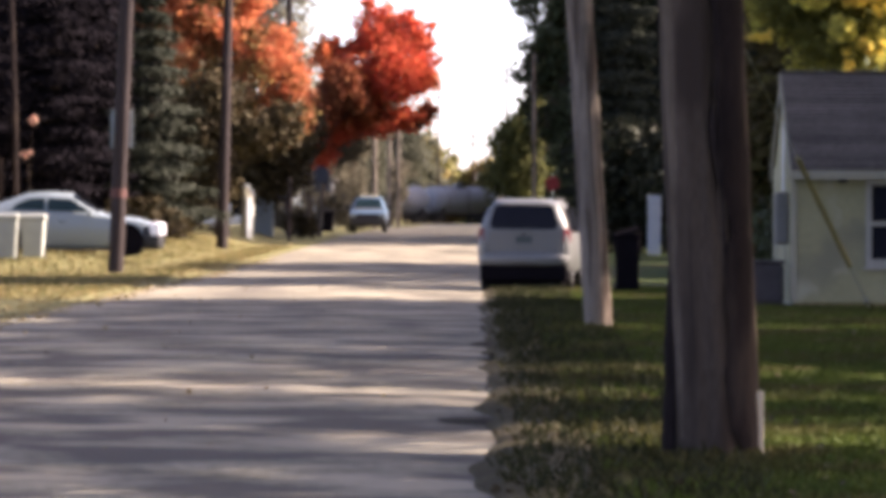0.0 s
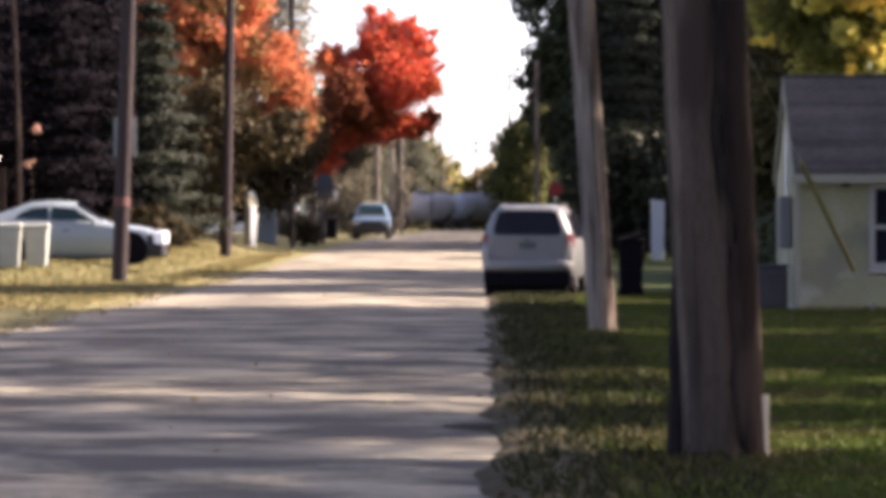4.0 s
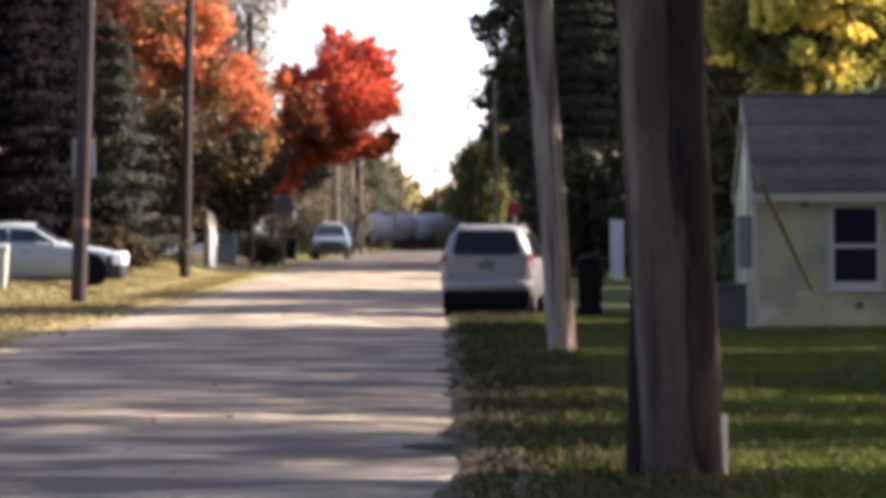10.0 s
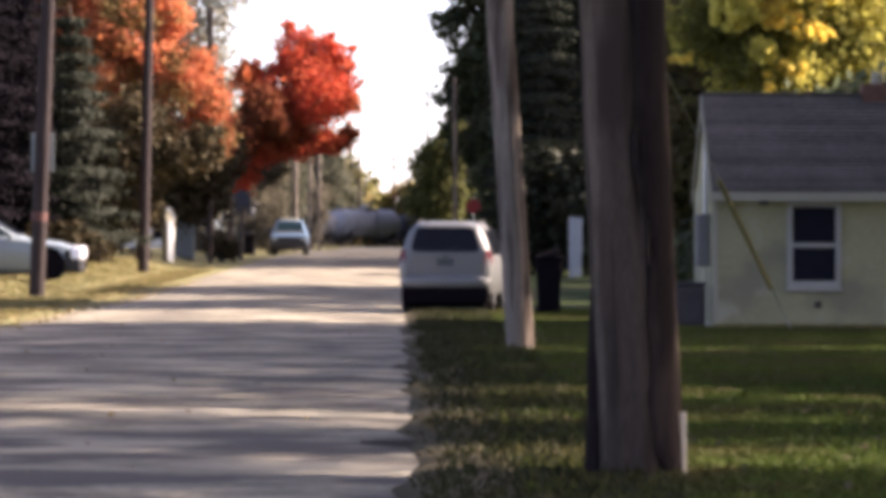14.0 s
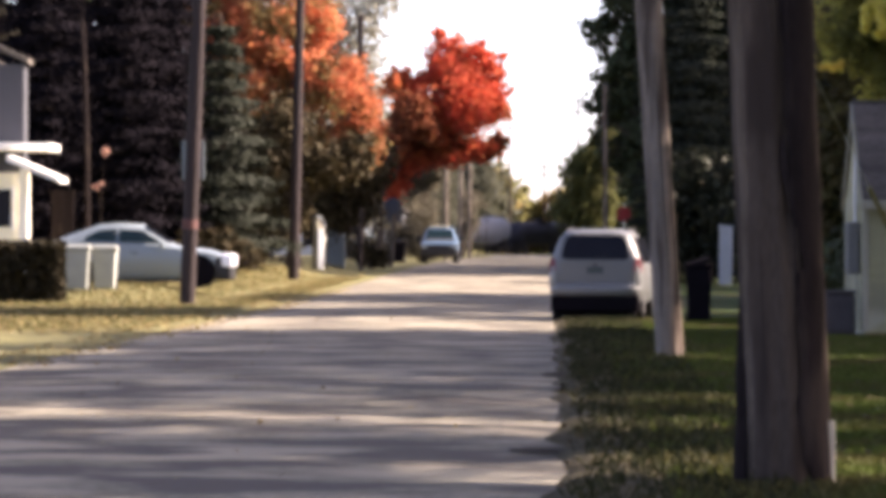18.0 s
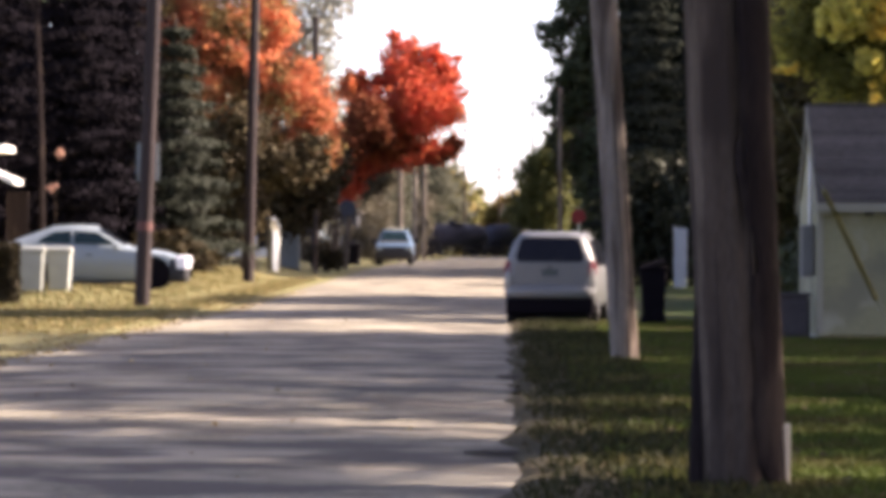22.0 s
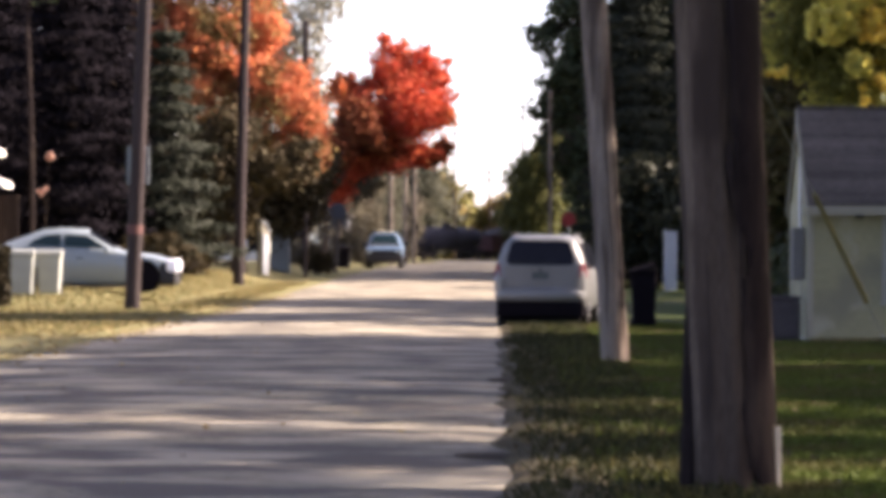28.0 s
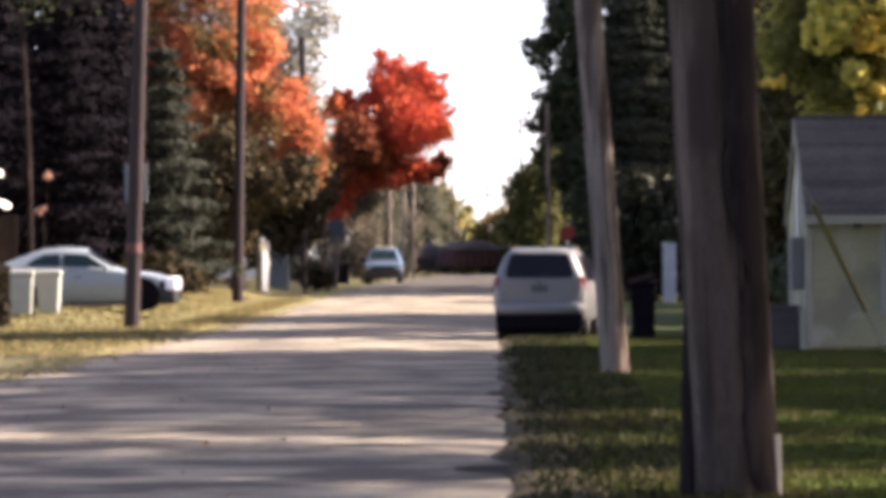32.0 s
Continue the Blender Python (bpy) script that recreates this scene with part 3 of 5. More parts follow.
def side_tone_shell(pole, a0, a1, z0, z1, r0, r1, height, lean, seed, name="dark_stain", mat="shaded_wood", label="wood darkened for the pole's shaded side"):
    """A ragged shell, a few millimetres proud of the shaft, toned as its shaded or lit side."""
    n, k = 40, 12
    bm = bmesh.new()
    rows = []
    for i in range(n + 1):
        z = z0 + (z1 - z0) * i / n
        f = (z + 0.3) / (height + 0.3)
        taper = min(1.0, i / 5 + 0.15, (n - i) / 5 + 0.15)
        mid, half = (a0 + a1) / 2 + 0.10 * noise.noise((seed, z * 1.1, 0)), (a1 - a0) / 2 * taper * (1 + 0.35 * noise.noise((seed, z * 3.1, 5)) + 0.25 * noise.noise((seed, z * 9.0, 2)))
        r = (r0 + (r1 - r0) * f) * (1 + 0.012 * noise.noise((seed + 3, z * 4, 1)))
        rows.append([bm.verts.new((lean * f + (r + 0.010 * math.sin(math.pi * j / k) - 0.006) * math.cos(mid + half * (2 * j / k - 1)), (r + 0.010 * math.sin(math.pi * j / k) - 0.006) * math.sin(mid + half * (2 * j / k - 1)), z)) for j in range(k + 1)])
    for p, q in zip(rows, rows[1:]):
        for j in range(k):
            bm.faces.new((p[j], p[j + 1], q[j + 1], q[j]))
    return part(name, bm, M[mat], pole, label, True)


# Shells paint the pole's shade on the right and light on the left.
side_tone_shell(near_pole, S + 0.22, S + 1.50, 1.15, 6.8, 0.272, 0.25, 10.0, -0.42, 4)
side_tone_shell(near_pole, S + 0.30, S + 1.35, 0.0, 1.45, 0.276, 0.25, 10.0, -0.42, 9)
side_tone_shell(near_pole, S - 1.22, S - 0.66, 0.1, 7.2, 0.274, 0.25, 10.0, -0.42, 21, "bleached_strip", "edge_lit", "grey-brown wood lightened for the pole's lit edge")
part("bark_strip", loft(rings), M["shaded_wood"], near_pole, "dark strip down the side of the pole")
# Pale strip added in place of sunlight on the pole's foot.
part("ground_stake", box(0.212, 0.272, -0.08, -0.03, 0.0, 0.40, 0.01), M["sunlit_strip"], near_pole, "pale strip at the foot, coloured for the sunlit edge")
wooden_pole((1.545, 66, 0), 10.5, 0.178, 0.17, (-0.70, 0, 0), M["pole_grey"], "weathered grey wooden utility pole leaning over the verge", 8,
            [(S + 0.9, 0.3, 3.0, 0.03), (S + 0.2, 1.0, 4.0, 0.02)], rough=0.03)
wooden_pole((2.06, 200, rise(200)), 7.5, 0.095, 0.08, (-0.05, 0, 0), M["pole_grey"], "slim pale grey wooden utility pole beside the street", 12)
left_pole = wooden_pole((-8.63, 119, 0.02), 11.0, 0.185, 0.14, (0.42, 0, 0), M["pole_dark"], "dark brown wooden utility pole on the leafy verge", 15, [(S + 0.3, 0.5, 3.5, 0.03)])
part("sign_panel", box(-0.13, 0.40, 0.17, 0.20, 2.95, 3.85, 0.012), M["blue_grey"], left_pole, "grey back of a tall sign panel")
part("reflector_band", rod((0.07, 0, 1.78), (0.08, 0, 2.0), 0.192, 0.190, 20), M["rust"], left_pole, "dull red band round the pole")
wooden_pole((-8.8, 171, lawn(-8.8, 171)), 11.0, 0.19, 0.14, (0.25, 0, 0), M["pole_dark"], "dark brown wooden utility pole on the lawn", 18)
wooden_pole((-8.8, 230, rise(230)), 11.5, 0.16, 0.13, (0.0, 0, 0), M["pole_dark"], "brown wooden utility pole far along the street", 19)
wooden_pole((-7.95, 208, rise(208)), 2.6, 0.07, 0.065, (0.05, 0, 0), M["pole_dark"], "short reddish-brown wooden post on the far verge", 29)
for px, y, h in ((664, 330, 13.0), (690, 360, 12.5), (706, 390, 13.0)):
    wooden_pole(((px - 855) * y / 8961, y, rise(y)), h, 0.17, 0.12, (0, 0, 0), M["pole_grey"], "grey wooden utility pole near the crossing", int(px))
for px, y, h in ((777, 622, 17.0), (897, 470, 15.0), (838, 640, 11.5)):
    wooden_pole(((px - 855) * y / 8961, y, rise(y)), h, 0.13, 0.10, (0, 0, 0), M["pole"], "distant wooden utility pole with crossarms and insulators", int(px), arms=True)


# ---- vehicles ----
def wheel(parent, x, y, r, w):
    """A wheel with its axle along x."""
    s = 1 if x > 0 else -1
    prof = [(0.62, 0.5), (0.9, 0.5), (1.0, 0.36), (1.0, -0.36), (0.9, -0.5), (0.62, -0.5)]
    bm = bmesh.new()
    n = 24
    rings = [[(x + p[1] * w, y + r * p[0] * math.cos(k * math.tau / n), r + r * p[0] * math.sin(k * math.tau / n)) for p in prof] for k in range(n)]
    vs = [[bm.verts.new(c) for c in ring] for ring in rings]
    for k in range(n):
        a, b = vs[k], vs[(k + 1) % n]
        for j in range(len(prof)):
            bm.faces.new((a[j], a[(j + 1) % len(prof)], b[(j + 1) % len(prof)], b[j]))
    bmesh.ops.recalc_face_normals(bm, faces=bm.faces[:])
    hub = new("wheel")
    hub.parent = parent
    part("tyre", bm, M["rubber"], hub, smooth=False)
    bm = rod((x + s * w * 0.28, y, r), (x + s * w * 0.40, y, r), r * 0.62, r * 0.6, 20)
    for k in range(5):
        a = k * math.tau / 5
        c = Vector((x + s * w * 0.42, y + r * 0.33 * math.cos(a), r + r * 0.33 * math.sin(a)))
        rod(c - Vector((s * 0.01, 0, 0)), c + Vector((s * 0.02, 0, 0)), r * 0.16, r * 0.13, 8, bm)
    part("rim", bm, M["alloy"], hub)
    return hub


def ring_section(y, zb, hb, zbelt, hbelt, zr, hr):
    """Half outline of a car body at station y, mirrored: floor, belt and roof heights with their half widths."""
    half = [(hb * 0.86, zb), (hb, zb + 0.10), (hbelt, zbelt - 0.28), (hbelt * 0.995, zbelt), (hbelt * 0.965, zbelt + 0.06), ((hbelt * 0.45 + hr * 0.55), zbelt + (zr - zbelt) * 0.55),
            (hr, zr - (zr - zbelt) * 0.14 - 0.02), (hr * 0.86, zr - 0.02), (hr * 0.5, zr)]
    pts = [(x, y, z) for x, z in half] + [(-x, y, z) for x, z in reversed(half)]
    return pts


def minivan(at, turn=0.0):
    """Length along y, tail at y = 0."""
    t = thing("minivan", at, "silver minivan parked half on the grass, seen from behind", "minivan", "", turn)
    H = 1.78
    secs = [ring_section(0.05, 0.42, 0.80, 1.0, 0.88, 1.22, 0.78), ring_section(0.13, 0.36, 0.88, 1.05, 0.945, 1.68, 0.70), ring_section(0.30, 0.33, 0.92, 1.07, 0.965, 1.765, 0.70),
            ring_section(0.9, 0.30, 0.94, 1.07, 0.975, H, 0.72), ring_section(2.6, 0.30, 0.94, 1.05, 0.975, H, 0.72), ring_section(3.2, 0.30, 0.94, 1.03, 0.97, 1.74, 0.70),
            ring_section(4.0, 0.30, 0.93, 1.02, 0.95, 1.16, 0.80), ring_section(4.8, 0.30, 0.90, 0.86, 0.90, 0.93, 0.76), ring_section(5.1, 0.36, 0.78, 0.66, 0.78, 0.72, 0.6)]
    body = part("body", loft(secs), M["silver"], t, smooth=True)
    w = [(-0.64, 0.052, 1.20), (0.64, 0.052, 1.20), (0.70, 0.058, 1.28), (0.60, 0.118, 1.63), (0.5, 0.135, 1.665), (-0.5, 0.135, 1.665), (-0.60, 0.118, 1.63), (-0.70, 0.058, 1.28)]
    part("rear_window", slab([Vector(p) - Vector((0, 0.02, 0)) for p in w], 0.02), M["glass"], body, "dark tinted rear window")
    part("tailgate", slab([(-0.70, 0.035, 0.76), (0.70, 0.035, 0.76), (0.74, 0.03, 1.16), (-0.74, 0.03, 1.16)], 0.02), M["silver"], body)
    part("tailgate_handle", box(-0.32, 0.32, -0.005, 0.02, 1.125, 1.165, 0.01), M["silver"], body)
    part("badge", box(-0.035, 0.035, -0.012, 0.02, 1.075, 1.125, 0.008), M["trim"], body)
    part("number_plate", box(-0.17, 0.17, -0.004, 0.02, 0.93, 1.06, 0.004), M["plate"], body, "dark licence plate in a recess")
    part("rear_wiper", rod((0.0, 0.01, 1.21), (0.33, 0.035, 1.30), 0.012, 0.008, 6), M["trim"], body)
    plan = [(0.94, 0.34), (0.94, 0.2), (0.925, 0.12), (0.88, 0.05), (0.80, -0.005), (0.68, -0.035), (0.35, -0.055), (0.0, -0.06)]
    plan += [(-x, y) for x, y in plan[-2::-1]]
    bm = loft([[(x * f, y + d, z) for x, y in plan] for z, f, d in ((0.505, 0.96, 0.03), (0.54, 0.995, 0.0), (0.66, 1.0, 0.0), (0.735, 0.985, 0.03), (0.77, 0.95, 0.07))])
    part("bumper", bm, M["silver"], t, "silver rear bumper", True)
    # Black block, like the black underbody, stands in for shadow below the bumper.
    part("bumper_lip", box(-0.90, 0.90, -0.035, 0.25, 0.20, 0.51, 0.04), M["bin_black"], t)
    for s in (-1, 1):
        pts = [(s * 0.80, 0.06, 0.98), (s * 0.955, 0.16, 0.96), (s * 0.955, 0.17, 1.08), (s * 0.91, 0.14, 1.22), (s * 0.83, 0.09, 1.22)]
        bm = loft([[Vector(p) + Vector((0, -0.035, 0)) for p in pts], [Vector(p) + Vector((0, 0.10, 0)) for p in pts]])
        part("tail_light", bm, M["red_lens"], body, "red tail light cluster")
        arc = [(0.74, 0.03), (0.80, 0.02), (0.87, 0.055), (0.92, 0.115), (0.945, 0.19), (0.95, 0.32), (0.75, 0.32)]
        part("rear_corner", loft([[(s * x * f, y, z) for x, y in arc] for z, f in ((0.60, 1.0), (0.80, 1.005), (0.95, 1.0))]), M["silver"], body, smooth=False)
        part("mirror", box(s * 1.02 - 0.07, s * 1.02 + 0.07, 3.3, 3.42, 1.08, 1.20, 0.03), M["silver"], t)
        part("mirror_arm", box(min(s * 0.9, s * 1.04), max(s * 0.9, s * 1.04), 3.34, 3.40, 1.08, 1.13), M["trim"], t)
        for y0, y1 in ((0.45, 1.4), (1.5, 2.5), (2.58, 3.3)):
            part("side_window", slab([(s * 0.955, y0, 1.14), (s * 0.955, y1, 1.14), (s * 0.80, y1 - 0.04, 1.62), (s * 0.80, y0 + 0.06, 1.62)], 0.012), M["glass"], body)
        part("roof_rail", box(s * 0.62 - 0.02, s * 0.62 + 0.02, 0.5, 2.8, 1.755, 1.80, 0.008), M["trim"], t)
        for y in (0.95, 4.05):
            wheel(t, s * 0.84, y, 0.335, 0.21)
    part("exhaust", rod((0.5, 0.02, 0.28), (0.5, 0.35, 0.28), 0.03, 0.03, 10), M["steel"], t)
    part("underbody", box(-0.8, 0.8, 0.15, 4.7, 0.13, 0.36), M["bin_black"], t)
    return t


def sedan(at, turn, name, paint, label, roof=1.46, length=4.85, category="car"):
    """Length along y, nose at y = length."""
    t = thing(name, at, label, category, "", turn)
    L = length / 4.85
    S2 = [(-0.33, 0.42, 0.66, 0.82, 0.72, 0.92, 0.60), (-0.2, 0.30, 0.80, 0.92, 0.82, 1.04, 0.66), (0.4, 0.17, 0.85, 0.94, 0.88, 1.16, 0.64), (0.95, 0.13, 0.87, 0.95, 0.905, 1.36, 0.62),
          (1.45, 0.13, 0.89, 0.95, 0.915, roof - 0.04, 0.61), (1.95, 0.13, 0.89, 0.94, 0.915, roof, 0.61), (2.55, 0.13, 0.89, 0.93, 0.915, roof - 0.03, 0.61), (3.0, 0.13, 0.88, 0.92, 0.91, 1.28, 0.65),
          (3.4, 0.13, 0.88, 0.90, 0.90, 1.02, 0.76), (4.3, 0.17, 0.86, 0.78, 0.87, 0.90, 0.72), (4.72, 0.2, 0.80, 0.68, 0.82, 0.76, 0.64), (4.85, 0.38, 0.66, 0.58, 0.68, 0.64, 0.52)]
    body = part("body", loft([ring_section(y * L, *r) for y, *r in S2]), paint, t, smooth=True)
    for s in (-1, 1):
        for pts in ([(1.08, 1.13), (1.92, 1.10), (1.92, roof - 0.16), (1.5, roof - 0.19), (1.2, 1.25)], [(1.99, 1.10), (3.12, 1.06), (2.96, 1.15), (2.58, roof - 0.19), (1.99, roof - 0.16)]):
            q = [(s * (0.925 - 0.27 * (z - 0.95) / (roof - 0.95)), y * L, z) for y, z in pts]
            part("side_window", slab(q if s < 0 else q[::-1], 0.02), M["teal_glass"], body)
        for y in (0.98, 4.02):
            wheel(t, s * 0.80, y * L, 0.325, 0.2)
            part("wheel_arch", rod((s * 0.80, y * L, 0.36), (s * 0.905, y * L, 0.36), 0.43, 0.42, 22), M["bin_black"], t)
        # Lamp is white all over, so the sun's glint sits in its colour.
        part("headlamp", box(s * 0.70 - 0.18, s * 0.70 + 0.18, 4.58 * L, 4.90 * L, 0.44, 0.80, 0.07), M["glint_lens"], body, "headlamp coloured white for its sun glint")
        part("tail_light", box(s * 0.62 - 0.16, s * 0.62 + 0.16, -0.33, -0.23, 0.72, 0.90, 0.03), M["red_lens"], body)
        part("mirror", box(s * 1.0 - 0.09, s * 1.0 + 0.09, 3.02 * L, 3.14 * L, 0.96, 1.10, 0.03), paint, t)
        part("door_handle", box(s * 0.915 - 0.015, s * 0.915 + 0.015, 2.3 * L, 2.48 * L, 0.80, 0.83), M["trim"], t)
    part("windscreen", slab([(-0.70, 3.30 * L, 1.09), (0.70, 3.30 * L, 1.09), (0.56, 2.66 * L, roof - 0.07), (-0.56, 2.66 * L, roof - 0.07)], 0.03), M["glass"], body)
    # Dark bumper and arches are oversized, standing in for shade on the nose.
    part("bumper", box(-0.865, 0.865, 4.38 * L, 4.86 * L, 0.12, 0.72, 0.08), M["trim"], t, "dark front bumper", True)
    part("underbody", box(-0.8, 0.8, 0.4, 4.4 * L, 0.08, 0.30), M["trim"], t)
    return t


def pickup_truck(at, turn):
    """Length along y, nose at y = 5.4."""
    t = thing("pickup_truck", at, "pale blue pickup truck facing down the street", "truck", "", turn)
    cab = [ring_section(1.9, 0.5, 0.88, 1.16, 0.93, 1.30, 0.8), ring_section(2.0, 0.45, 0.92, 1.18, 0.96, 1.84, 0.68), ring_section(2.9, 0.45, 0.92, 1.18, 0.96, 1.90, 0.70), ring_section(3.3, 0.45, 0.92, 1.16, 0.96, 1.84, 0.68),
           ring_section(3.95, 0.45, 0.92, 1.12, 0.96, 1.22, 0.82), ring_section(5.1, 0.5, 0.92, 1.0, 0.95, 1.10, 0.80), ring_section(5.35, 0.6, 0.88, 0.9, 0.90, 0.98, 0.76)]
    body = part("cab", loft(cab), M["pale_blue"], t, smooth=True)
    bed = part("bed", box(-0.95, 0.95, 0.0, 1.92, 0.62, 1.20, 0.03), M["pale_blue"], t)
    part("windscreen", slab([(-0.74, 3.93, 1.24), (0.74, 3.93, 1.24), (0.60, 3.42, 1.78), (-0.60, 3.42, 1.78)], 0.03), M["teal_glass"], body, "dark teal windscreen")
    part("cowl", slab([(-0.80, 4.15, 1.20), (0.80, 4.15, 1.20), (0.76, 3.86, 1.32), (-0.76, 3.86, 1.32)], 0.03), M["trim"], body)
    part("grille", box(-0.92, 0.92, 5.28, 5.42, 0.62, 0.98, 0.02), M["trim"], body, "dark front grille")
    part("bumper", box(-0.96, 0.96, 5.25, 5.52, 0.42, 0.66, 0.04), M["trim"], t, "dark front bumper")
    part("roof_light_bar", box(-0.45, 0.45, 2.9, 3.2, 1.89, 1.97, 0.02), M["cream"], t)
    for s in (-1, 1):
        part("headlamp", box(s * 0.74 - 0.15, s * 0.74 + 0.15, 5.25, 5.45, 0.80, 0.92, 0.03), M["blue_grey"], body)
        part("mirror", box(s * 1.12 - 0.12, s * 1.12 + 0.12, 3.5, 3.6, 1.18, 1.44, 0.02), M["trim"], t)
        for y in (0.9, 4.4):
            wheel(t, s * 0.82, y, 0.39, 0.26)
    part("underbody", box(-0.8, 0.8, 0.3, 5.1, 0.32, 0.64), M["trim"], t)
    return t


minivan((0.80, 97.3, -0.02), -4.4).scale = (0.94, 1.0, 1.0)
sedan((-13.05, 129.5, lawn(-10.5, 129.5) - 0.04), -90, "sedan", M["white_car"], "pale silver-white sedan parked on a driveway, nose to the street", roof=1.58, length=4.85)
pickup_truck((-5.95, 268.5, rise(265)), 180)
sedan((-10.28, 262, lawn(-10.3, 260)), 180, "parked_car", M["white_car"], "small white car parked far off beside a house", roof=1.72, length=4.4)


# ---- houses ----
def sash_window(parent, x0, x1, y, z0, z1, frame=0.09, name="window"):
    """A double-hung window in a wall that faces -y at y."""
    w = part(name, box(x0, x1, y - 0.02, y + 0.03, z0, z1), M["glass"], parent, "dark glass double-hung window with dull pale trim")
    for a in ((x0 - frame, x0, z0 - frame, z1 + frame), (x1, x1 + frame, z0 - frame, z1 + frame)):
        part("window_frame", box(a[0], a[1], y - 0.05, y + 0.03, a[2], a[3], 0.008), M["frame_grey"], w)
    part("window_head", box(x0, x1, y - 0.05, y + 0.03, z1, z1 + frame, 0.008), M["frame_grey"], w)
    part("window_sill", box(x0 - frame - 0.03, x1 + frame + 0.03, y - 0.09, y + 0.03, z0 - frame - 0.05, z0 - frame, 0.008), M["frame_grey"], w)
    part("bottom_rail", box(x0, x1, y - 0.045, y + 0.03, z0 - frame, z0 + 0.03), M["frame_grey"], w)
    mid = (z0 + z1) / 2 - 0.04
    part("meeting_rail", box(x0, x1, y - 0.04, y - 0.02, mid, mid + 0.07), M["frame_grey"], w)
    return w


def shingle_roof(house, x0, x1, ya, za, yb, zb):
    """A slope from the eave (ya, za) up to the ridge (yb, zb) in lapped courses of shingles."""
    n = 24
    for k in range(n):  # lapped courses
        f, g = k / n, min(1.0, (k + 1.12) / n)
        a, b = (ya + (yb - ya) * f, za + (zb - za) * f + 0.072), (ya + (yb - ya) * g, za + (zb - za) * g + 0.064)
        part("shingle_course", slab([(x0, a[0], a[1]), (x1, a[0], a[1]), (x1, b[0], b[1]), (x0, b[0], b[1])][:: 1 if ya < yb else -1], 0.012), M["shingle"], house)
    roof = part("roof", slab([(x0, ya, za), (x1, ya, za), (x1, yb, zb), (x0, yb, zb)][:: 1 if ya < yb else -1], 0.06), M["shingle"], house)
    return roof


def yellow_house():
    t = thing("house", (0, 0, 0), "small pale yellow house with vinyl siding and a grey shingle roof", "house")
    X0, X1, Y0, Y1, E, R = 5.0, 16.0, 81.5, 86.8, 2.30, 3.80
    YM = (Y0 + Y1) / 2
    part("wall", box(X0, X1, Y0, Y1, 0.05, E), M["siding"], t)
    gable = slab([(X0, Y0, E), (X0, Y1, E), (X0, YM, R - 0.08)], 0.12)
    part("gable", gable, M["siding"], t)
    part("foundation", box(X0 + 0.02, X1 - 0.02, Y0 + 0.02, Y1 - 0.02, -0.2, 0.12), M["concrete"], t)
    z = 0.10
    while z < E - 0.05:  # lapped boards
        bm = slab([(X0, Y0 - 0.004, z + 0.115), (X0, Y0 - 0.022, z), (X1, Y0 - 0.022, z), (X1, Y0 - 0.004, z + 0.115)], 0.004)
        part("siding_board", bm, M["siding"], t)
        bm = slab([(X0 - 0.004, Y1, z + 0.115), (X0 - 0.022, Y1, z), (X0 - 0.022, Y0, z), (X0 - 0.004, Y0, z + 0.115)], 0.004)
        part("siding_board", bm, M["siding"], t)
        z += 0.115
    part("corner_trim", box(X0 - 0.035, X0 + 0.06, Y0 - 0.035, Y0 + 0.06, 0.08, E), M["trim_cream"], t)
    o = 0.28
    ex, ez = Y0 - o, E - o * (R - E) / (YM - Y0)
    shingle_roof(t, X0 - 0.05, X1 + 0.2, ex, ez, YM, R)
    shingle_roof(t, X0 - 0.05, X1 + 0.2, Y1 + o, ez, YM, R)
    part("fascia", box(X0 - 0.05, X1 + 0.2, ex - 0.03, ex, ez - 0.09, ez + 0.05), M["trim_cream"], t)
    part("soffit", box(X0 - 0.1, X1 + 0.2, ex, Y0, ez - 0.07, ez - 0.05), M["trim_cream"], t)
    for ya, yb in ((ex, YM), (Y1 + o, YM)):
        part("rake_board", slab([(X0 - 0.06, ya, ez - 0.12), (X0 - 0.06, ya, ez + 0.03), (X0 - 0.06, yb, R + 0.03), (X0 - 0.06, yb, R - 0.12)], 0.025), M["trim_cream"], t)
    part("ridge_cap", box(X0 - 0.05, X1 + 0.2, YM - 0.14, YM + 0.14, R + 0.03, R + 0.075, 0.02), M["shingle"], t)
    sash_window(t, 6.26, 6.95, Y0 - 0.02, 0.74, 1.96)
    part("vent_hood", box(5.72, 5.86, Y0 - 0.1, Y0, 2.0, 2.1, 0.01), M["trim"], t, "small dark wall vent under the eave")
    part("outlet_box", box(6.62, 6.72, Y0 - 0.08, Y0, 0.34, 0.44, 0.01), M["trim"], t)
    part("electric_meter", rod((X0 - 0.02, Y0 + 1.6, 1.72), (X0 - 0.2, Y0 + 1.6, 1.72), 0.11, 0.1, 14), M["steel"], t)
    part("meter_box", box(X0 - 0.12, X0 - 0.02, Y0 + 1.42, Y0 + 1.78, 1.3, 1.75, 0.01), M["steel"], t)
    part("meter_board", box(X0 - 0.24, X0 - 0.03, Y0 + 0.75, Y0 + 1.25, 1.0, 1.85, 0.03), M["meter_grey"], t, "dull grey meter enclosure on the side wall")
    part("service_conduit", rod((X0 - 0.06, Y0 + 1.6, 1.75), (X0 - 0.06, Y0 + 1.6, 3.0), 0.03, 0.03, 8), M["steel"], t)
    ch = part("chimney", box(7.6, 8.1, YM - 0.3, YM + 0.3, R - 0.4, R + 0.22), M["brick"], t, "short red-brown brick chimney")
    part("chimney_pot", rod((7.85, YM, R + 0.22), (7.85, YM, R + 0.42), 0.1, 0.08, 12), M["trim_cream"], ch)
    return t


yellow_house()


def porch_house():
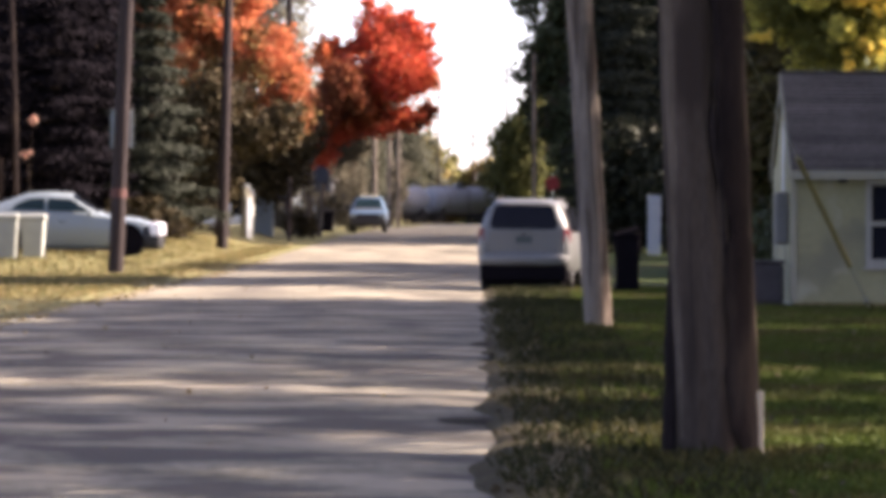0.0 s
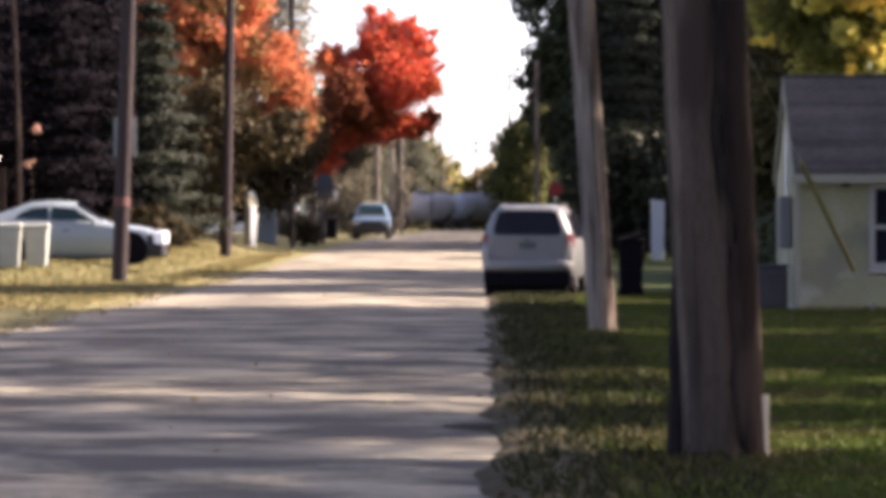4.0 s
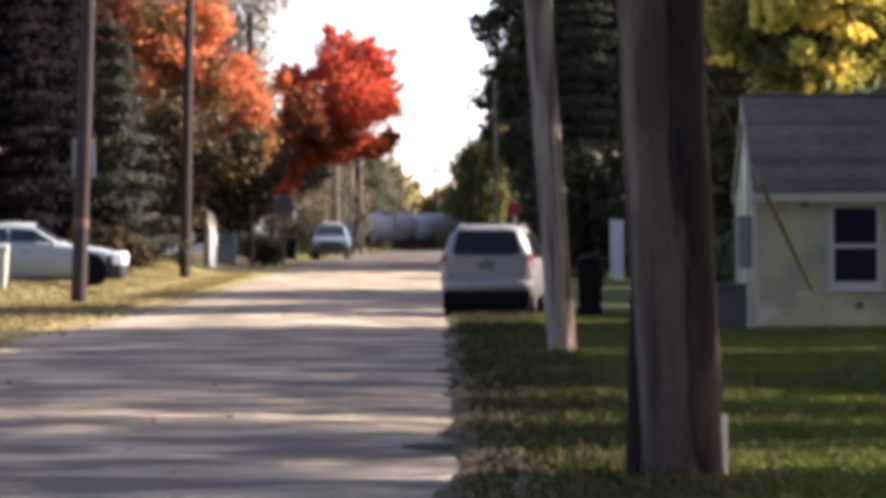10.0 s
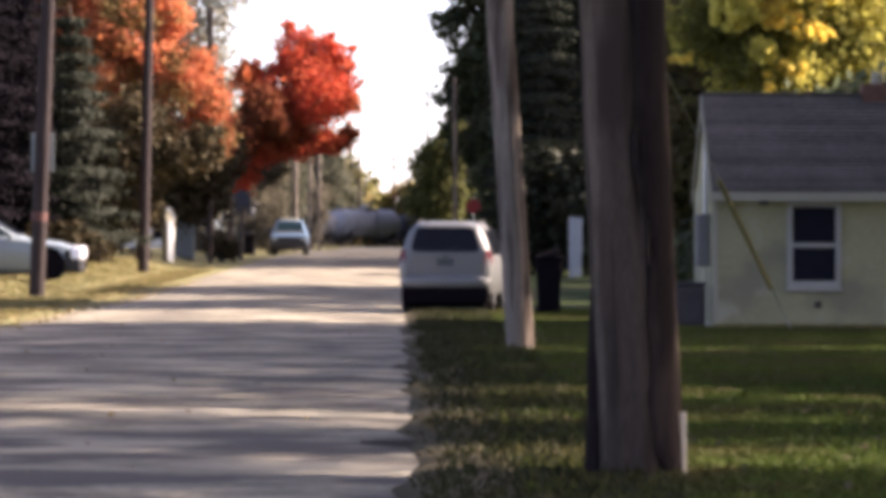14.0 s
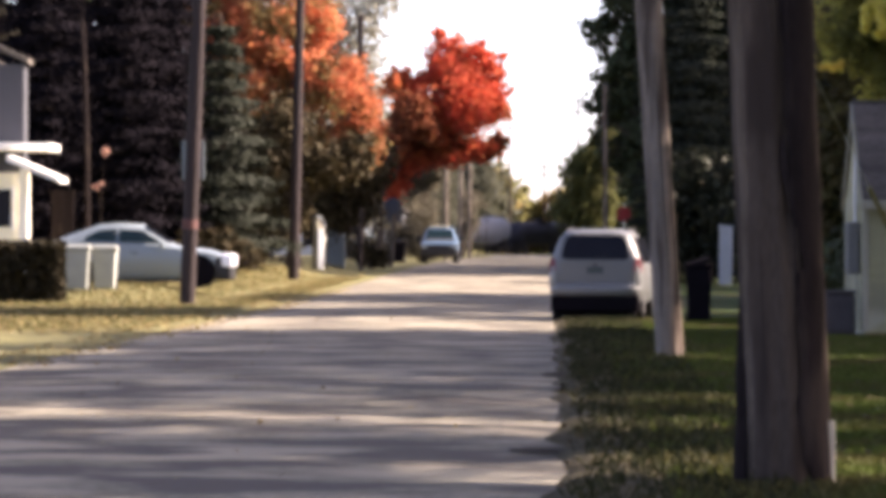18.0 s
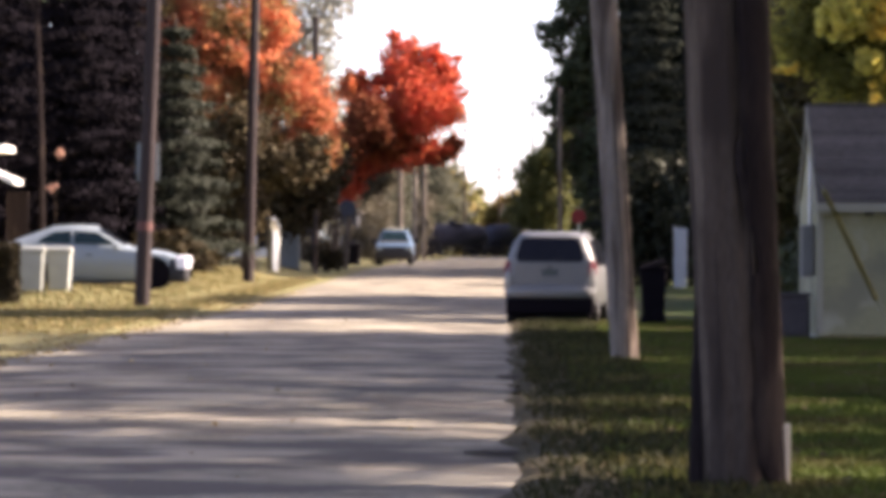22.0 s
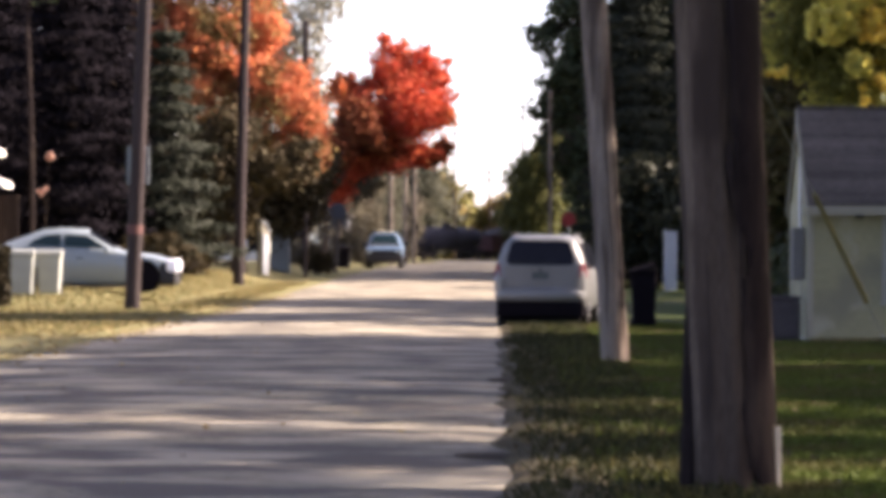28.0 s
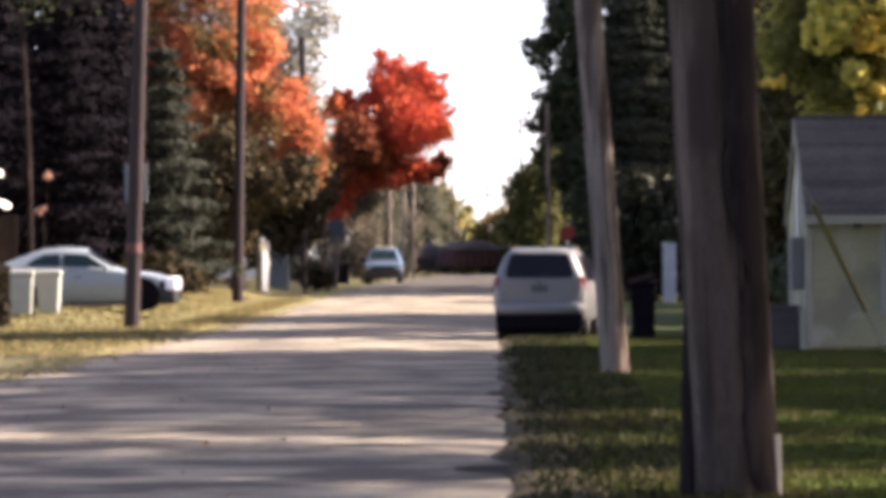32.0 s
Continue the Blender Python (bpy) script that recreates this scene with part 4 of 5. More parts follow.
    t = thing("porch_house", (0, 0, 0.33), "grey house with a white-trimmed sunlit porch among spruces", "house")
    part("wall", box(-24, -17.3, 153.2, 160, 0, 6.6), M["siding_grey"], t)
    part("bay_wall", box(-24, -15.95, 152, 153.2, 0, 6.5), M["siding_grey"], t)
    gz = 6.55
    part("roof", loft([[(-24.3, y, gz + 3.9), (-24.3, y, gz + 4.1), (-15.8, y, gz + 0.12), (-15.8, y, gz - 0.05)] for y in (151.8, 153.4)]), M["shingle"], t)
    part("rear_roof", loft([[(-24.3, y, gz + 3.3), (-24.3, y, gz + 3.5), (-17.1, y, gz + 0.12), (-17.1, y, gz - 0.05)] for y in (153.4, 160.3)]), M["shingle"], t)
    part("porch_wall", box(-18, -15.75, 149.6, 152, 0, 3.2), M["cream"], t, "sunlit cream porch wall")
    part("porch_roof", box(-18, -14.85, 148.9, 152, 3.86, 4.06, 0.03), M["white"], t)
    part("porch_eave", slab([(-15.9, 149.2, 3.5), (-14.35, 149.2, 2.88), (-14.35, 149.2, 3.02), (-15.9, 149.2, 3.68)], 2.4), M["white"], t)
    part("porch_post", box(-15.75, -15.49, 149.0, 149.26, 0, 3.3, 0.02), M["white"], t)
    # Near-black panel for a wall whose shade is put into the colour.
    part("porch_door", box(-14.95, -14.3, 150.6, 150.7, 0, 2.7, 0.01), M["shaded_wood"], t)
    part("porch_rail", box(-18, -15.75, 149.05, 149.15, 0.85, 0.95), M["white"], t)
    w = part("window", box(-16.9, -16.05, 149.56, 149.62, 1.6, 2.7), M["glass"], t)
    part("window_frame", box(-17.0, -16.9, 149.52, 149.62, 1.5, 2.8), M["white"], w)
    part("window_frame", box(-16.05, -15.95, 149.52, 149.62, 1.5, 2.8), M["white"], w)
    return t


porch_house()


def small_house(name, at, w, d, h, wall, label, roofh=1.4):
    t = thing(name, at, label, "house")
    part("wall", box(-w / 2, w / 2, 0, d, -0.2, h), wall, t)
    part("roof", loft([[(-w / 2 - 0.25, y, h - 0.08), (w / 2 + 0.25, y, h - 0.08), (w / 2 + 0.25, y, h + 0.02), (0, y, h + roofh), (-w / 2 - 0.25, y, h + 0.02)] for y in (-0.3, d + 0.3)]), M["shingle"], t)
    w1 = part("door", box(-0.45, 0.45, -0.04, 0, 0, 2.05), M["white"], t)
    part("door_handle", rod((0.35, -0.09, 1.0), (0.35, -0.04, 1.0), 0.03, 0.03, 8), M["steel"], w1)
    for s in (-1, 1):
        wi = part("window", box(s * w * 0.3 - 0.4, s * w * 0.3 + 0.4, -0.03, 0, 0.9, 2.0), M["glass"], t)
        part("window_frame", box(s * w * 0.3 - 0.48, s * w * 0.3 - 0.4, -0.05, 0, 0.82, 2.08), M["white"], wi)
        part("window_frame", box(s * w * 0.3 + 0.4, s * w * 0.3 + 0.48, -0.05, 0, 0.82, 2.08), M["white"], wi)
    return t


tool = thing("tool_shed", (-9.2, 200, lawn(-9.2, 200)), "narrow white-painted tool shed with a sloping top beside the maples", "shed", turn=35)
part("wall", loft([[(-0.18, y, -0.1), (0.18, y, -0.1), (0.18, y, 1.75), (-0.05, y, 2.1), (-0.18, y, 2.1)] for y in (0, 0.35)]), M["trim_cream"], tool)
part("door", box(-0.13, 0.12, -0.025, 0, 0.05, 1.62, 0.008), M["pale_grey"], tool, "pale grey weathered door")
part("roof", loft([[(-0.21, y, 2.1), (-0.05, y, 2.1), (0.21, y, 1.72), (0.21, y, 1.77), (-0.04, y, 2.15), (-0.21, y, 2.15)] for y in (-0.04, 0.39)]), M["pale_grey"], tool)
cabin = thing("garden_cabin", (-9.35, 216, lawn(-9.35, 216)), "blue-grey garden cabin under the shaded maples", "shed")
part("wall", box(-0.40, 0.40, 0, 1.4, -0.2, 2.05), M["blue_grey"], cabin)
part("roof", loft([[(-0.5, y, 2.05), (0.5, y, 2.05), (0.5, y, 2.12), (0.0, y, 2.35), (-0.5, y, 2.12)] for y in (-0.1, 1.5)]), M["siding_grey"], cabin)
part("door", box(-0.28, 0.26, -0.03, 0.0, 0, 1.85, 0.01), M["blue_grey"], cabin)
small_house("garage", (-13.6, 262, rise(262)), 3.4, 9, 2.7, M["white"], "white garage behind the maples with a sunlit side wall")
small_house("grey_house", (-12.5, 300, rise(300)), 7, 8, 3.0, M["siding_grey"], "grey house far down the street")

shed = thing("shed", (6.12, 166, rise(166) - 0.18), "narrow pale grey garden shed standing at the edge of dark trees", "shed")
part("wall", box(-0.65, -0.27, 0, 1.6, -0.1, 2.05), M["pale_grey"], shed)
part("door", box(-0.6, -0.32, -0.03, 0, 0.05, 1.9), M["pale_grey"], shed)
part("roof", loft([[(-0.67, y, 2.05), (-0.25, y, 2.05), (-0.25, y, 2.12), (-0.67, y, 2.16)] for y in (-0.02, 1.62)]), M["pale_grey"], shed)


cabinet = thing("utility_cabinet", (4.62, 81.7, 0.02), "dull grey utility cabinet standing against the side of the yellow house", "utility box")
part("body", box(-0.25, 0.25, 0, 0.5, 0, 0.66, 0.05), M["box_paint"], cabinet)
part("lid", box(-0.27, 0.27, -0.03, 0.53, 0.66, 0.73, 0.035), M["box_paint"], cabinet)
part("door", box(-0.20, 0.20, -0.015, 0.0, 0.08, 0.60, 0.006), M["box_paint"], cabinet)
part("latch", box(0.12, 0.16, -0.035, -0.015, 0.42, 0.50, 0.006), M["trim"], cabinet)

# ---- bins, hedge, signs ----
def wheeled_bin(at, mat, label, h=1.08, w=0.58, turn=0.0, lid=14):
    t = thing("wheeled_bin", at, label, "trash bin", "", turn)
    a, b = w / 2 * 0.80, w / 2
    sec = lambda s, z: [(-s, -s * 1.1, z), (s, -s * 1.1, z), (s, s * 1.1, z), (-s, s * 1.1, z)]
    bm = loft([sec(a, 0.06), sec(b * 0.97, h * 0.86), sec(b * 1.05, h * 0.87), sec(b * 1.05, h * 0.93)])
    bmesh.ops.bevel(bm, geom=bm.edges[:], offset=0.02, segments=1, affect="EDGES")
    part("body", bm, mat, t)
    bm = loft([sec(b * 1.06, 0.0), sec(b * 1.06, 0.025), sec(b * 0.85, 0.08)])
    bmesh.ops.transform(bm, matrix=Matrix.Translation((0, 0, h * 0.93)) @ Matrix.Rotation(radians(lid), 4, "Y"), verts=bm.verts[:])
    part("lid", bm, mat, t)
    part("handle", rod((-b * 0.8, b * 1.28, h * 0.9), (b * 0.8, b * 1.28, h * 0.9), 0.018, 0.018, 8), mat, t)
    for s in (-1, 1):
        part("wheel", rod((s * b * 0.95, b * 0.9, 0.11), (s * b * 0.80, b * 0.9, 0.11), 0.11, 0.11, 14), M["rubber"], t)
    return t


wheeled_bin((2.72, 95, 0.0), M["bin_black"], "black wheeled trash bin on the lawn with a propped lid", h=1.2, w=0.5, lid=-16)
wheeled_bin((-11.58, 123, lawn(-11.7, 123)), M["bin_grey"], "pale grey wheeled trash bin beside a hedge", h=1.15, w=0.62, lid=0)
wheeled_bin((-10.95, 123.4, lawn(-11.1, 123.4)), M["bin_grey"], "pale grey wheeled trash bin next to another bin", h=1.12, w=0.6, lid=0)
wheeled_bin((-7.9, 258, rise(258)), M["bin_black"], "dark trash bin far along the street", h=1.15, w=0.7, lid=0)

rs = np.random.default_rng(77)
hedge = thing("box_hedge", (-12.85, 119.4, lawn(-12.85, 119.4)), "clipped green-brown box hedge beside a driveway", "hedge")
c = np.stack([rs.uniform(-1.3, 1.3, 9000), rs.uniform(-0.5, 0.5, 9000), rs.uniform(0.0, 1.42, 9000)], 1)
tagged(quads_object("foliage", leaves_at(c, 0.09, rs), M["box_hedge"], hedge), "", "", "", "stuff")
for k in range(5):
    part("stem", rod((-1.0 + k * 0.5, 0, -0.1), (-1.0 + k * 0.5, 0.05, 1.3), 0.04, 0.02, 7), M["bark"], hedge)

stop = thing("stop_sign", (3.62, 262, rise(262)), "red octagonal road sign on a steel post", "road sign")
part("post", rod((0, 0, 0), (0, 0, 3.1), 0.035, 0.035, 8), M["blue_grey"], stop)
part("plate", slab([(0.40 * math.cos(math.tau * (k + 0.5) / 8), -0.05, 2.6 + 0.40 * math.sin(math.tau * (k + 0.5) / 8)) for k in range(8)], 0.01), M["sign_red"], stop)

sign = thing("sign_back", (-7.15, 225, rise(225)), "grey back of an octagonal road sign on a steel post", "road sign")
part("post", rod((0, 0, 0), (0, 0, 3.1), 0.03, 0.03, 8), M["trim"], sign)
part("plate", slab([(0.40 * math.cos(math.tau * (k + 0.5) / 8), -0.05, 2.8 + 0.40 * math.sin(math.tau * (k + 0.5) / 8)) for k in range(8)], 0.01), M["siding_grey"], sign)

guy = thing("guy_wire", (0, 0, 0), "guy wire with a dull yellow plastic guard anchored in the lawn", "guy wire")
A, B = Vector((6.12, 79.8, 0.0)), Vector((1.0, 66.1, 8.6))
part("cable", rod(A, B, 0.008, 0.008, 6), M["steel"], guy)
d = (B - A).normalized()
part("guard", rod(A + d * 1.35, A + d * 4.6, 0.04, 0.04, 10), M["yellow_pvc"], guy, "yellow plastic guy guard")
part("anchor", rod(A - d * 0.2, A + d * 0.3, 0.02, 0.02, 8), M["steel"], guy)

cables = thing("overhead_cables", (0, 0, 0), "thin overhead power cables between distant poles", "cables")
for x, z in ((-4.5, 15.8), (-3.6, 14.9)):
    a, b = Vector((x, 520, z)), Vector((2.2 + (x + 4.5), 470, z))
    bm = bmesh.new()
    for i in range(8):
        f, g = i / 8, (i + 1) / 8
        rod(a.lerp(b, f) - Vector((0, 0, 1.6 * math.sin(math.pi * f))), a.lerp(b, g) - Vector((0, 0, 1.6 * math.sin(math.pi * g))), 0.02, 0.02, 5, bm, False)
    part("cable", bm, M["wire"], cables)


# ---- trees ----
spruce_tree((-10.55, 160, lawn(-10.55, 160)), 8.5, 2.9, 21, "olive-grey spruce with drooping branches behind the driveway", needles="spruce", size=0.075, dense=3.2, skirt=1.5, step=0.5)
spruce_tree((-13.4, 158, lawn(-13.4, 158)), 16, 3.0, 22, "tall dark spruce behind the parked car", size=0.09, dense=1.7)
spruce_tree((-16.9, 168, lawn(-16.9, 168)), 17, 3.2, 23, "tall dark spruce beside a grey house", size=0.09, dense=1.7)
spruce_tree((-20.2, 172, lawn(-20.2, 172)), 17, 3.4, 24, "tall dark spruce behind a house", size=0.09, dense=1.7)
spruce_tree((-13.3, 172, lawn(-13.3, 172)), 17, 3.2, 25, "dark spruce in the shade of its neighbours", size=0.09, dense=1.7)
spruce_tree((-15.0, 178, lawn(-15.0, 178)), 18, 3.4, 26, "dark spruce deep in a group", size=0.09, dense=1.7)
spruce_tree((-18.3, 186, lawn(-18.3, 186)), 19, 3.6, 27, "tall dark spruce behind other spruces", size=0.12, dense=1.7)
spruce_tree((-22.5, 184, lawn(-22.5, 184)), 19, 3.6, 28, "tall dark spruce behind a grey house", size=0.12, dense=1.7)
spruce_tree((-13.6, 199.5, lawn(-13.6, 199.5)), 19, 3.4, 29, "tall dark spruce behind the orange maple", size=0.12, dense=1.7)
leafy_tree("bare_trunk_tree", (-14.15, 153.5, lawn(-14.2, 153)), [(0.2, 0.5, 10.5, 2.0, 1.6, 1.6, 2500), (-1.2, 0.8, 11.5, 1.6, 1.6, 1.4, 1800)], 0.09, M["dark_leaf"], M["shaded_wood"], "slim tree with a bare trunk before dark spruces", seed=31, fork=8.0)

leafy_tree("orange_maple", (-10.0, 195, lawn(-10.0, 351)),
           [(x + 0.6, y, z, a, b, c, n) for x, y, z, a, b, c, n in [(-0.9, 0, 8.6, 1.5, 1.7, 1.5, 3060), (-2.2, 0.3, 8.3, 1.3, 1.5, 1.3, 1980), (0.6, -0.4, 6.9, 1.2, 1.5, 1.2, 2700), (1.7, -0.4, 6.3, 1.1, 1.4, 1.4, 2700), (2.0, 0.2, 4.8, 1.0, 1.2, 1.2, 3060), (1.0, 0.3, 4.6, 1.0, 1.2, 0.9, 2160),
            (0.2, 0.3, 9.2, 1.1, 1.3, 1.0, 2300), (-0.6, 0.5, 11.2, 2.0, 2.0, 1.6, 4680), (-1.9, -0.4, 6.3, 0.9, 1.1, 1.0, 1980), (-3.0, 0, 9.6, 1.1, 1.3, 1.2, 1980), (-2.9, 0.2, 7.6, 1.0, 1.2, 1.0, 2000), (-1.0, 0.5, 7.3, 1.0, 1.0, 0.9, 1800), (-2.7, 0.2, 11.6, 1.3, 1.3, 1.3, 1980), (-2.0, -1.0, 9.0, 1.3, 0.8, 1.3, 2400), (-3.3, -0.8, 8.6, 0.9, 0.8, 1.0, 1500), (-4.0, -0.6, 9.4, 0.8, 0.8, 0.9, 1400), (-4.0, -0.6, 10.9, 0.9, 0.8, 0.9, 1300), (-2.4, -0.8, 7.0, 0.9, 0.7, 0.9, 1400)]],
           0.24, M["orange_leaf"], M["bark"], "maple with orange autumn leaves beside the street", "tree", 0.125, 41, 3.0, lean=0.15)
leafy_tree("shaded_maple", (-9.8, 212, lawn(-9.8, 212)), [(0.2, 0, 4.0, 2.4, 1.8, 1.5, 4600), (1.7, 0.5, 4.0, 1.3, 1.6, 1.4, 3000), (-1.8, 0, 4.4, 1.8, 1.6, 1.8, 3600), (0.5, 0.4, 2.4, 2.2, 1.4, 1.1, 3000), (-2.0, 0.4, 2.2, 1.8, 1.4, 1.1, 2600)], 0.22, M["brown_leaf"], M["bark"], "maple under the bright ones, its brown-green leaf colour darkened for shade", "tree", 0.18, 43, 1.6)
leafy_tree("understory_tree", (-9.9, 189, lawn(-9.9, 189)), [(-1.6, 0, 3.0, 1.3, 1.0, 1.2, 2600), (-0.2, 0, 3.7, 1.5, 1.0, 1.0, 2600), (1.4, 0, 3.9, 1.2, 1.0, 0.8, 1800), (-1.5, 0, 1.4, 1.2, 0.9, 1.0, 2000), (2.5, 0.2, 4.3, 0.9, 0.9, 0.8, 1200), (-0.3, 0.2, 5.2, 1.5, 1.0, 1.0, 1700), (-0.2, 0.3, 2.2, 0.9, 0.9, 0.9, 1400)], 0.12, M["brown_leaf"], M["bark"], "low brown-green tree under the orange maple, coloured dark for shade", "tree", 0.15, 45, 1.4)
# Sapling added to carry two leaf clumps with sunlight in their colour.
leafy_tree("sapling", (-13.43, 150, lawn(-13.4, 150)), [(0.12, 0, 3.66, 0.17, 0.15, 0.15, 80), (-0.08, 0, 2.65, 0.17, 0.15, 0.13, 80)], 0.012, M["sunlit_pink_leaf"], M["bark"], "thin added sapling with two leaf clusters coloured pale as if sunlit", "sapling", 0.09, 46, 1.6, 0.1)
leafy_tree("red_maple", (-7.5, 232, lawn(-7.5, 417)),
           [(x - 0.8, y, z, a, b, c, n) for x, y, z, a, b, c, n in [(1.1, -0.3, 5.6, 1.0, 1.0, 1.2, 2880), (1.2, -0.3, 8.5, 0.75, 0.8, 0.7, 1700), (0.3, -0.3, 4.8, 0.8, 0.9, 0.9, 1800), (1.9, -0.3, 6.7, 0.9, 1.0, 0.9, 2160), (3.0, 0.1, 10.7, 0.35, 0.4, 0.6, 396), (3.9, 0.1, 10.4, 0.3, 0.4, 0.6, 324), (5.0, 0.1, 10.2, 0.3, 0.3, 0.5, 234), (5.9, 0.1, 9.6, 0.25, 0.3, 0.5, 198), (6.2, 0, 8.2, 0.35, 0.4, 0.35, 270), (4.0, 0, 7.7, 1.8, 1.8, 1.7, 8280), (3.3, 0.3, 9.5, 1.0, 1.2, 1.1, 2700), (4.6, 0.2, 9.6, 0.7, 0.9, 0.9, 1440), (5.4, 0, 8.9, 0.6, 0.8, 0.9, 1440), (5.6, 0.3, 7.4, 0.8, 1.0, 0.7, 1800), (4.9, 0, 5.5, 1.1, 1.1, 0.5, 1980), (5.8, 0, 5.9, 0.5, 0.7, 0.4, 630), (2.4, 0, 6.6, 1.3, 1.5, 1.3, 3960), (0.9, 0, 4.0, 0.8, 1.0, 0.8, 2340), (2.0, 0, 5.0, 0.8, 1.0, 0.7, 1620), (3.5, 0.2, 5.4, 1.1, 1.2, 0.7, 2520), (1.9, 0.3, 8.2, 0.8, 1.0, 0.8, 1440), (2.6, 0, 8.7, 0.55, 0.6, 0.5, 700), (1.6, -0.9, 7.4, 0.7, 0.5, 0.7, 700)]],
           0.12, M["red_leaf"], M["bark"], "maple with bright red autumn leaves leaning over the street", "tree", 0.125, 42, 3.8, 0.3, lean=0.08)
leafy_tree("brown_maple", (-8.0, 230.3, lawn(-8.0, 391)), [(1.5, -0.2, 6.9, 1.0, 0.9, 1.1, 3910), (2.4, 0, 6.2, 0.6, 0.7, 0.6, 1020), (0.6, -0.2, 5.8, 0.9, 0.9, 0.9, 2890)], 0.12, M["russet_leaf"], M["bark"], "russet dark-leaved maple beside a red one", "tree", 0.13, 44, 3.4, 0.3, lean=0.1)

for i, (x, y, h, leaf, label) in enumerate((
        (-9.7, 262, 15, "pale_twig", "thin half-bare grey tree behind the maples"), (-13.0, 280, 16, "grey_twig", "thin half-bare tree among houses"),
        (-9.3, 340, 9, "grey_twig", "grey-brown half-bare tree near the crossing"), (-8.2, 380, 9.5, "grey_green", "grey-green tree near the crossing"),
        (-11.8, 330, 9, "grey_twig", "brownish tree behind the parked truck"), (-10.2, 440, 10, "grey_green", "grey-green tree by the railway"), (-8.6, 480, 11, "grey_green", "tall grey-green tree beside the crossing"), (-8.5, 420, 6, "grey_twig", "low half-bare tree on the verge by the railway"))):
    rr = np.random.default_rng(300 + i)
    cl = [(rr.normal() * 0.8, rr.normal() * 0.8, h * f, 1.7, 1.7, h * 0.16, 900 if leaf == "pale_twig" else 2600) for f in (0.3, 0.45, 0.6, 0.75, 0.9)]
    leafy_tree("thin_tree", (x, y, rise(y)), cl, 0.16, M[leaf], M["bark"], label, "tree", 0.2, 310 + i, h * 0.22, 0.4)
leafy_tree("dark_cedar", (-7.45, 500, rise(500)), [(0, 0, 5.0, 0.7, 0.75, 1.2, 1100), (0, 0, 6.4, 0.5, 0.55, 0.9, 600)], 0.08, M["spruce"], M["bark"], "small dark cedar near the crossing", "tree", 0.22, 330, 1.0, 0.2)

leafy_tree("round_tree", (1.95, 300, rise(300)), [(0, 0, 3.2, 1.7, 1.8, 1.9, 4200), (0.3, 0, 1.3, 1.6, 1.7, 1.2, 3000), (0.0, 0, 4.9, 1.65, 1.5, 1.3, 2800), (0.3, 0, 6.1, 1.35, 1.2, 0.9, 1700), (1.0, 0, 7.2, 0.9, 0.9, 0.7, 700)], 0.2, M["olive_green"], M["bark"], "rounded olive green tree at the end of the verge", "tree", 0.2, 51, 1.2)
leafy_tree("dark_maple", (5.92, 215, rise(215)), [tuple(1.14 * v for v in c[:6]) + (c[6],) for c in [(-0.6, 0, 5.2, 1.7, 2.2, 2.0, 3600), (-0.4, 0, 7.6, 2.0, 2.2, 1.8, 3600), (-1.4, 0.3, 8.8, 1.6, 1.4, 1.2, 1300), (0.8, 0, 9.6, 2.4, 2.4, 1.8, 3200), (1.0, 0, 6.4, 2.0, 2.0, 2.0, 3200), (0.2, 0, 2.4, 1.5, 1.5, 1.5, 2600), (0.3, 0, 11.6, 2.6, 2.4, 1.8, 2400), (-2.4, 0, 6.2, 0.8, 0.9, 0.9, 500), (-2.3, 0, 8.0, 0.9, 1.0, 1.0, 600), (-2.9, 0.2, 9.5, 0.8, 0.9, 0.8, 350), (-2.0, 0, 4.8, 0.7, 0.9, 0.8, 500), (-1.6, 0, 3.4, 0.9, 1.0, 0.9, 700), (-3.2, 0, 7.2, 0.6, 0.8, 1.0, 330), (-3.4, 0, 5.8, 0.6, 0.8, 0.9, 300), (-2.8, 0, 4.4, 0.6, 0.8, 0.8, 330), (-3.6, 0.2, 8.8, 0.7, 0.8, 0.8, 300), (-2.5, 0, 10.4, 1.0, 1.0, 1.0, 900)]], 0.34, M["dark_leaf"], M["bark"], "tall dark green tree overhanging the verge", "tree", 0.215, 52, 3.7, 0.4)
# Mostly hidden trees, added to throw shade on the far road and train.
for i, (x, y) in enumerate(((8.2, 236), (7.6, 256), (12.2, 214), (12.0, 222), (8.4, 222), (8.3, 246), (9.4, 571), (10.5, 580), (13.0, 590), (9.0, 563), (16.0, 598), (10.4, 570), (11.6, 576))):
    f = 1.6 if y > 300 else 1.0
    leafy_tree("dark_tree", (x, y, rise(y)), [(0, 0, 4.5 * f, 2.8, 3.4, 2.2 * f, int(1700 * f ** 4)), (0.3, 0, 7.5 * f, 3.0, 3.6, 2.2 * f, int(2000 * f ** 4)), (-0.3, 0, 10.5 * f, 2.6, 3.2, 2.0 * f, int(1600 * f ** 4)), (0, 0, 2.4 * f, 2.4, 2.6, 1.4 * f, int(1000 * f ** 4))], 0.24, M["dark_leaf"], M["bark"], "dark green tree, mostly hidden, added to shade the far road and train", "tree", 0.3 * f, 520 + i, 2.0, 0.5)
# Added shrubs, mostly unseen behind the house, to keep sun off the lawn.
for i, (x, y) in enumerate(((8.6, 104), (8.8, 123), (8.8, 128.5), (8.6, 164), (8.8, 109), (8.6, 117), (9.0, 134), (8.4, 142), (8.8, 150), (8.0, 158), (4.9, 173), (6.5, 171), (8.1, 170), (9.7, 172), (9.6, 48.9), (9.6, 51.2), (8.6, 92.6), (8.5, 96.2), (8.6, 100.0), (8.6, 154.0))):
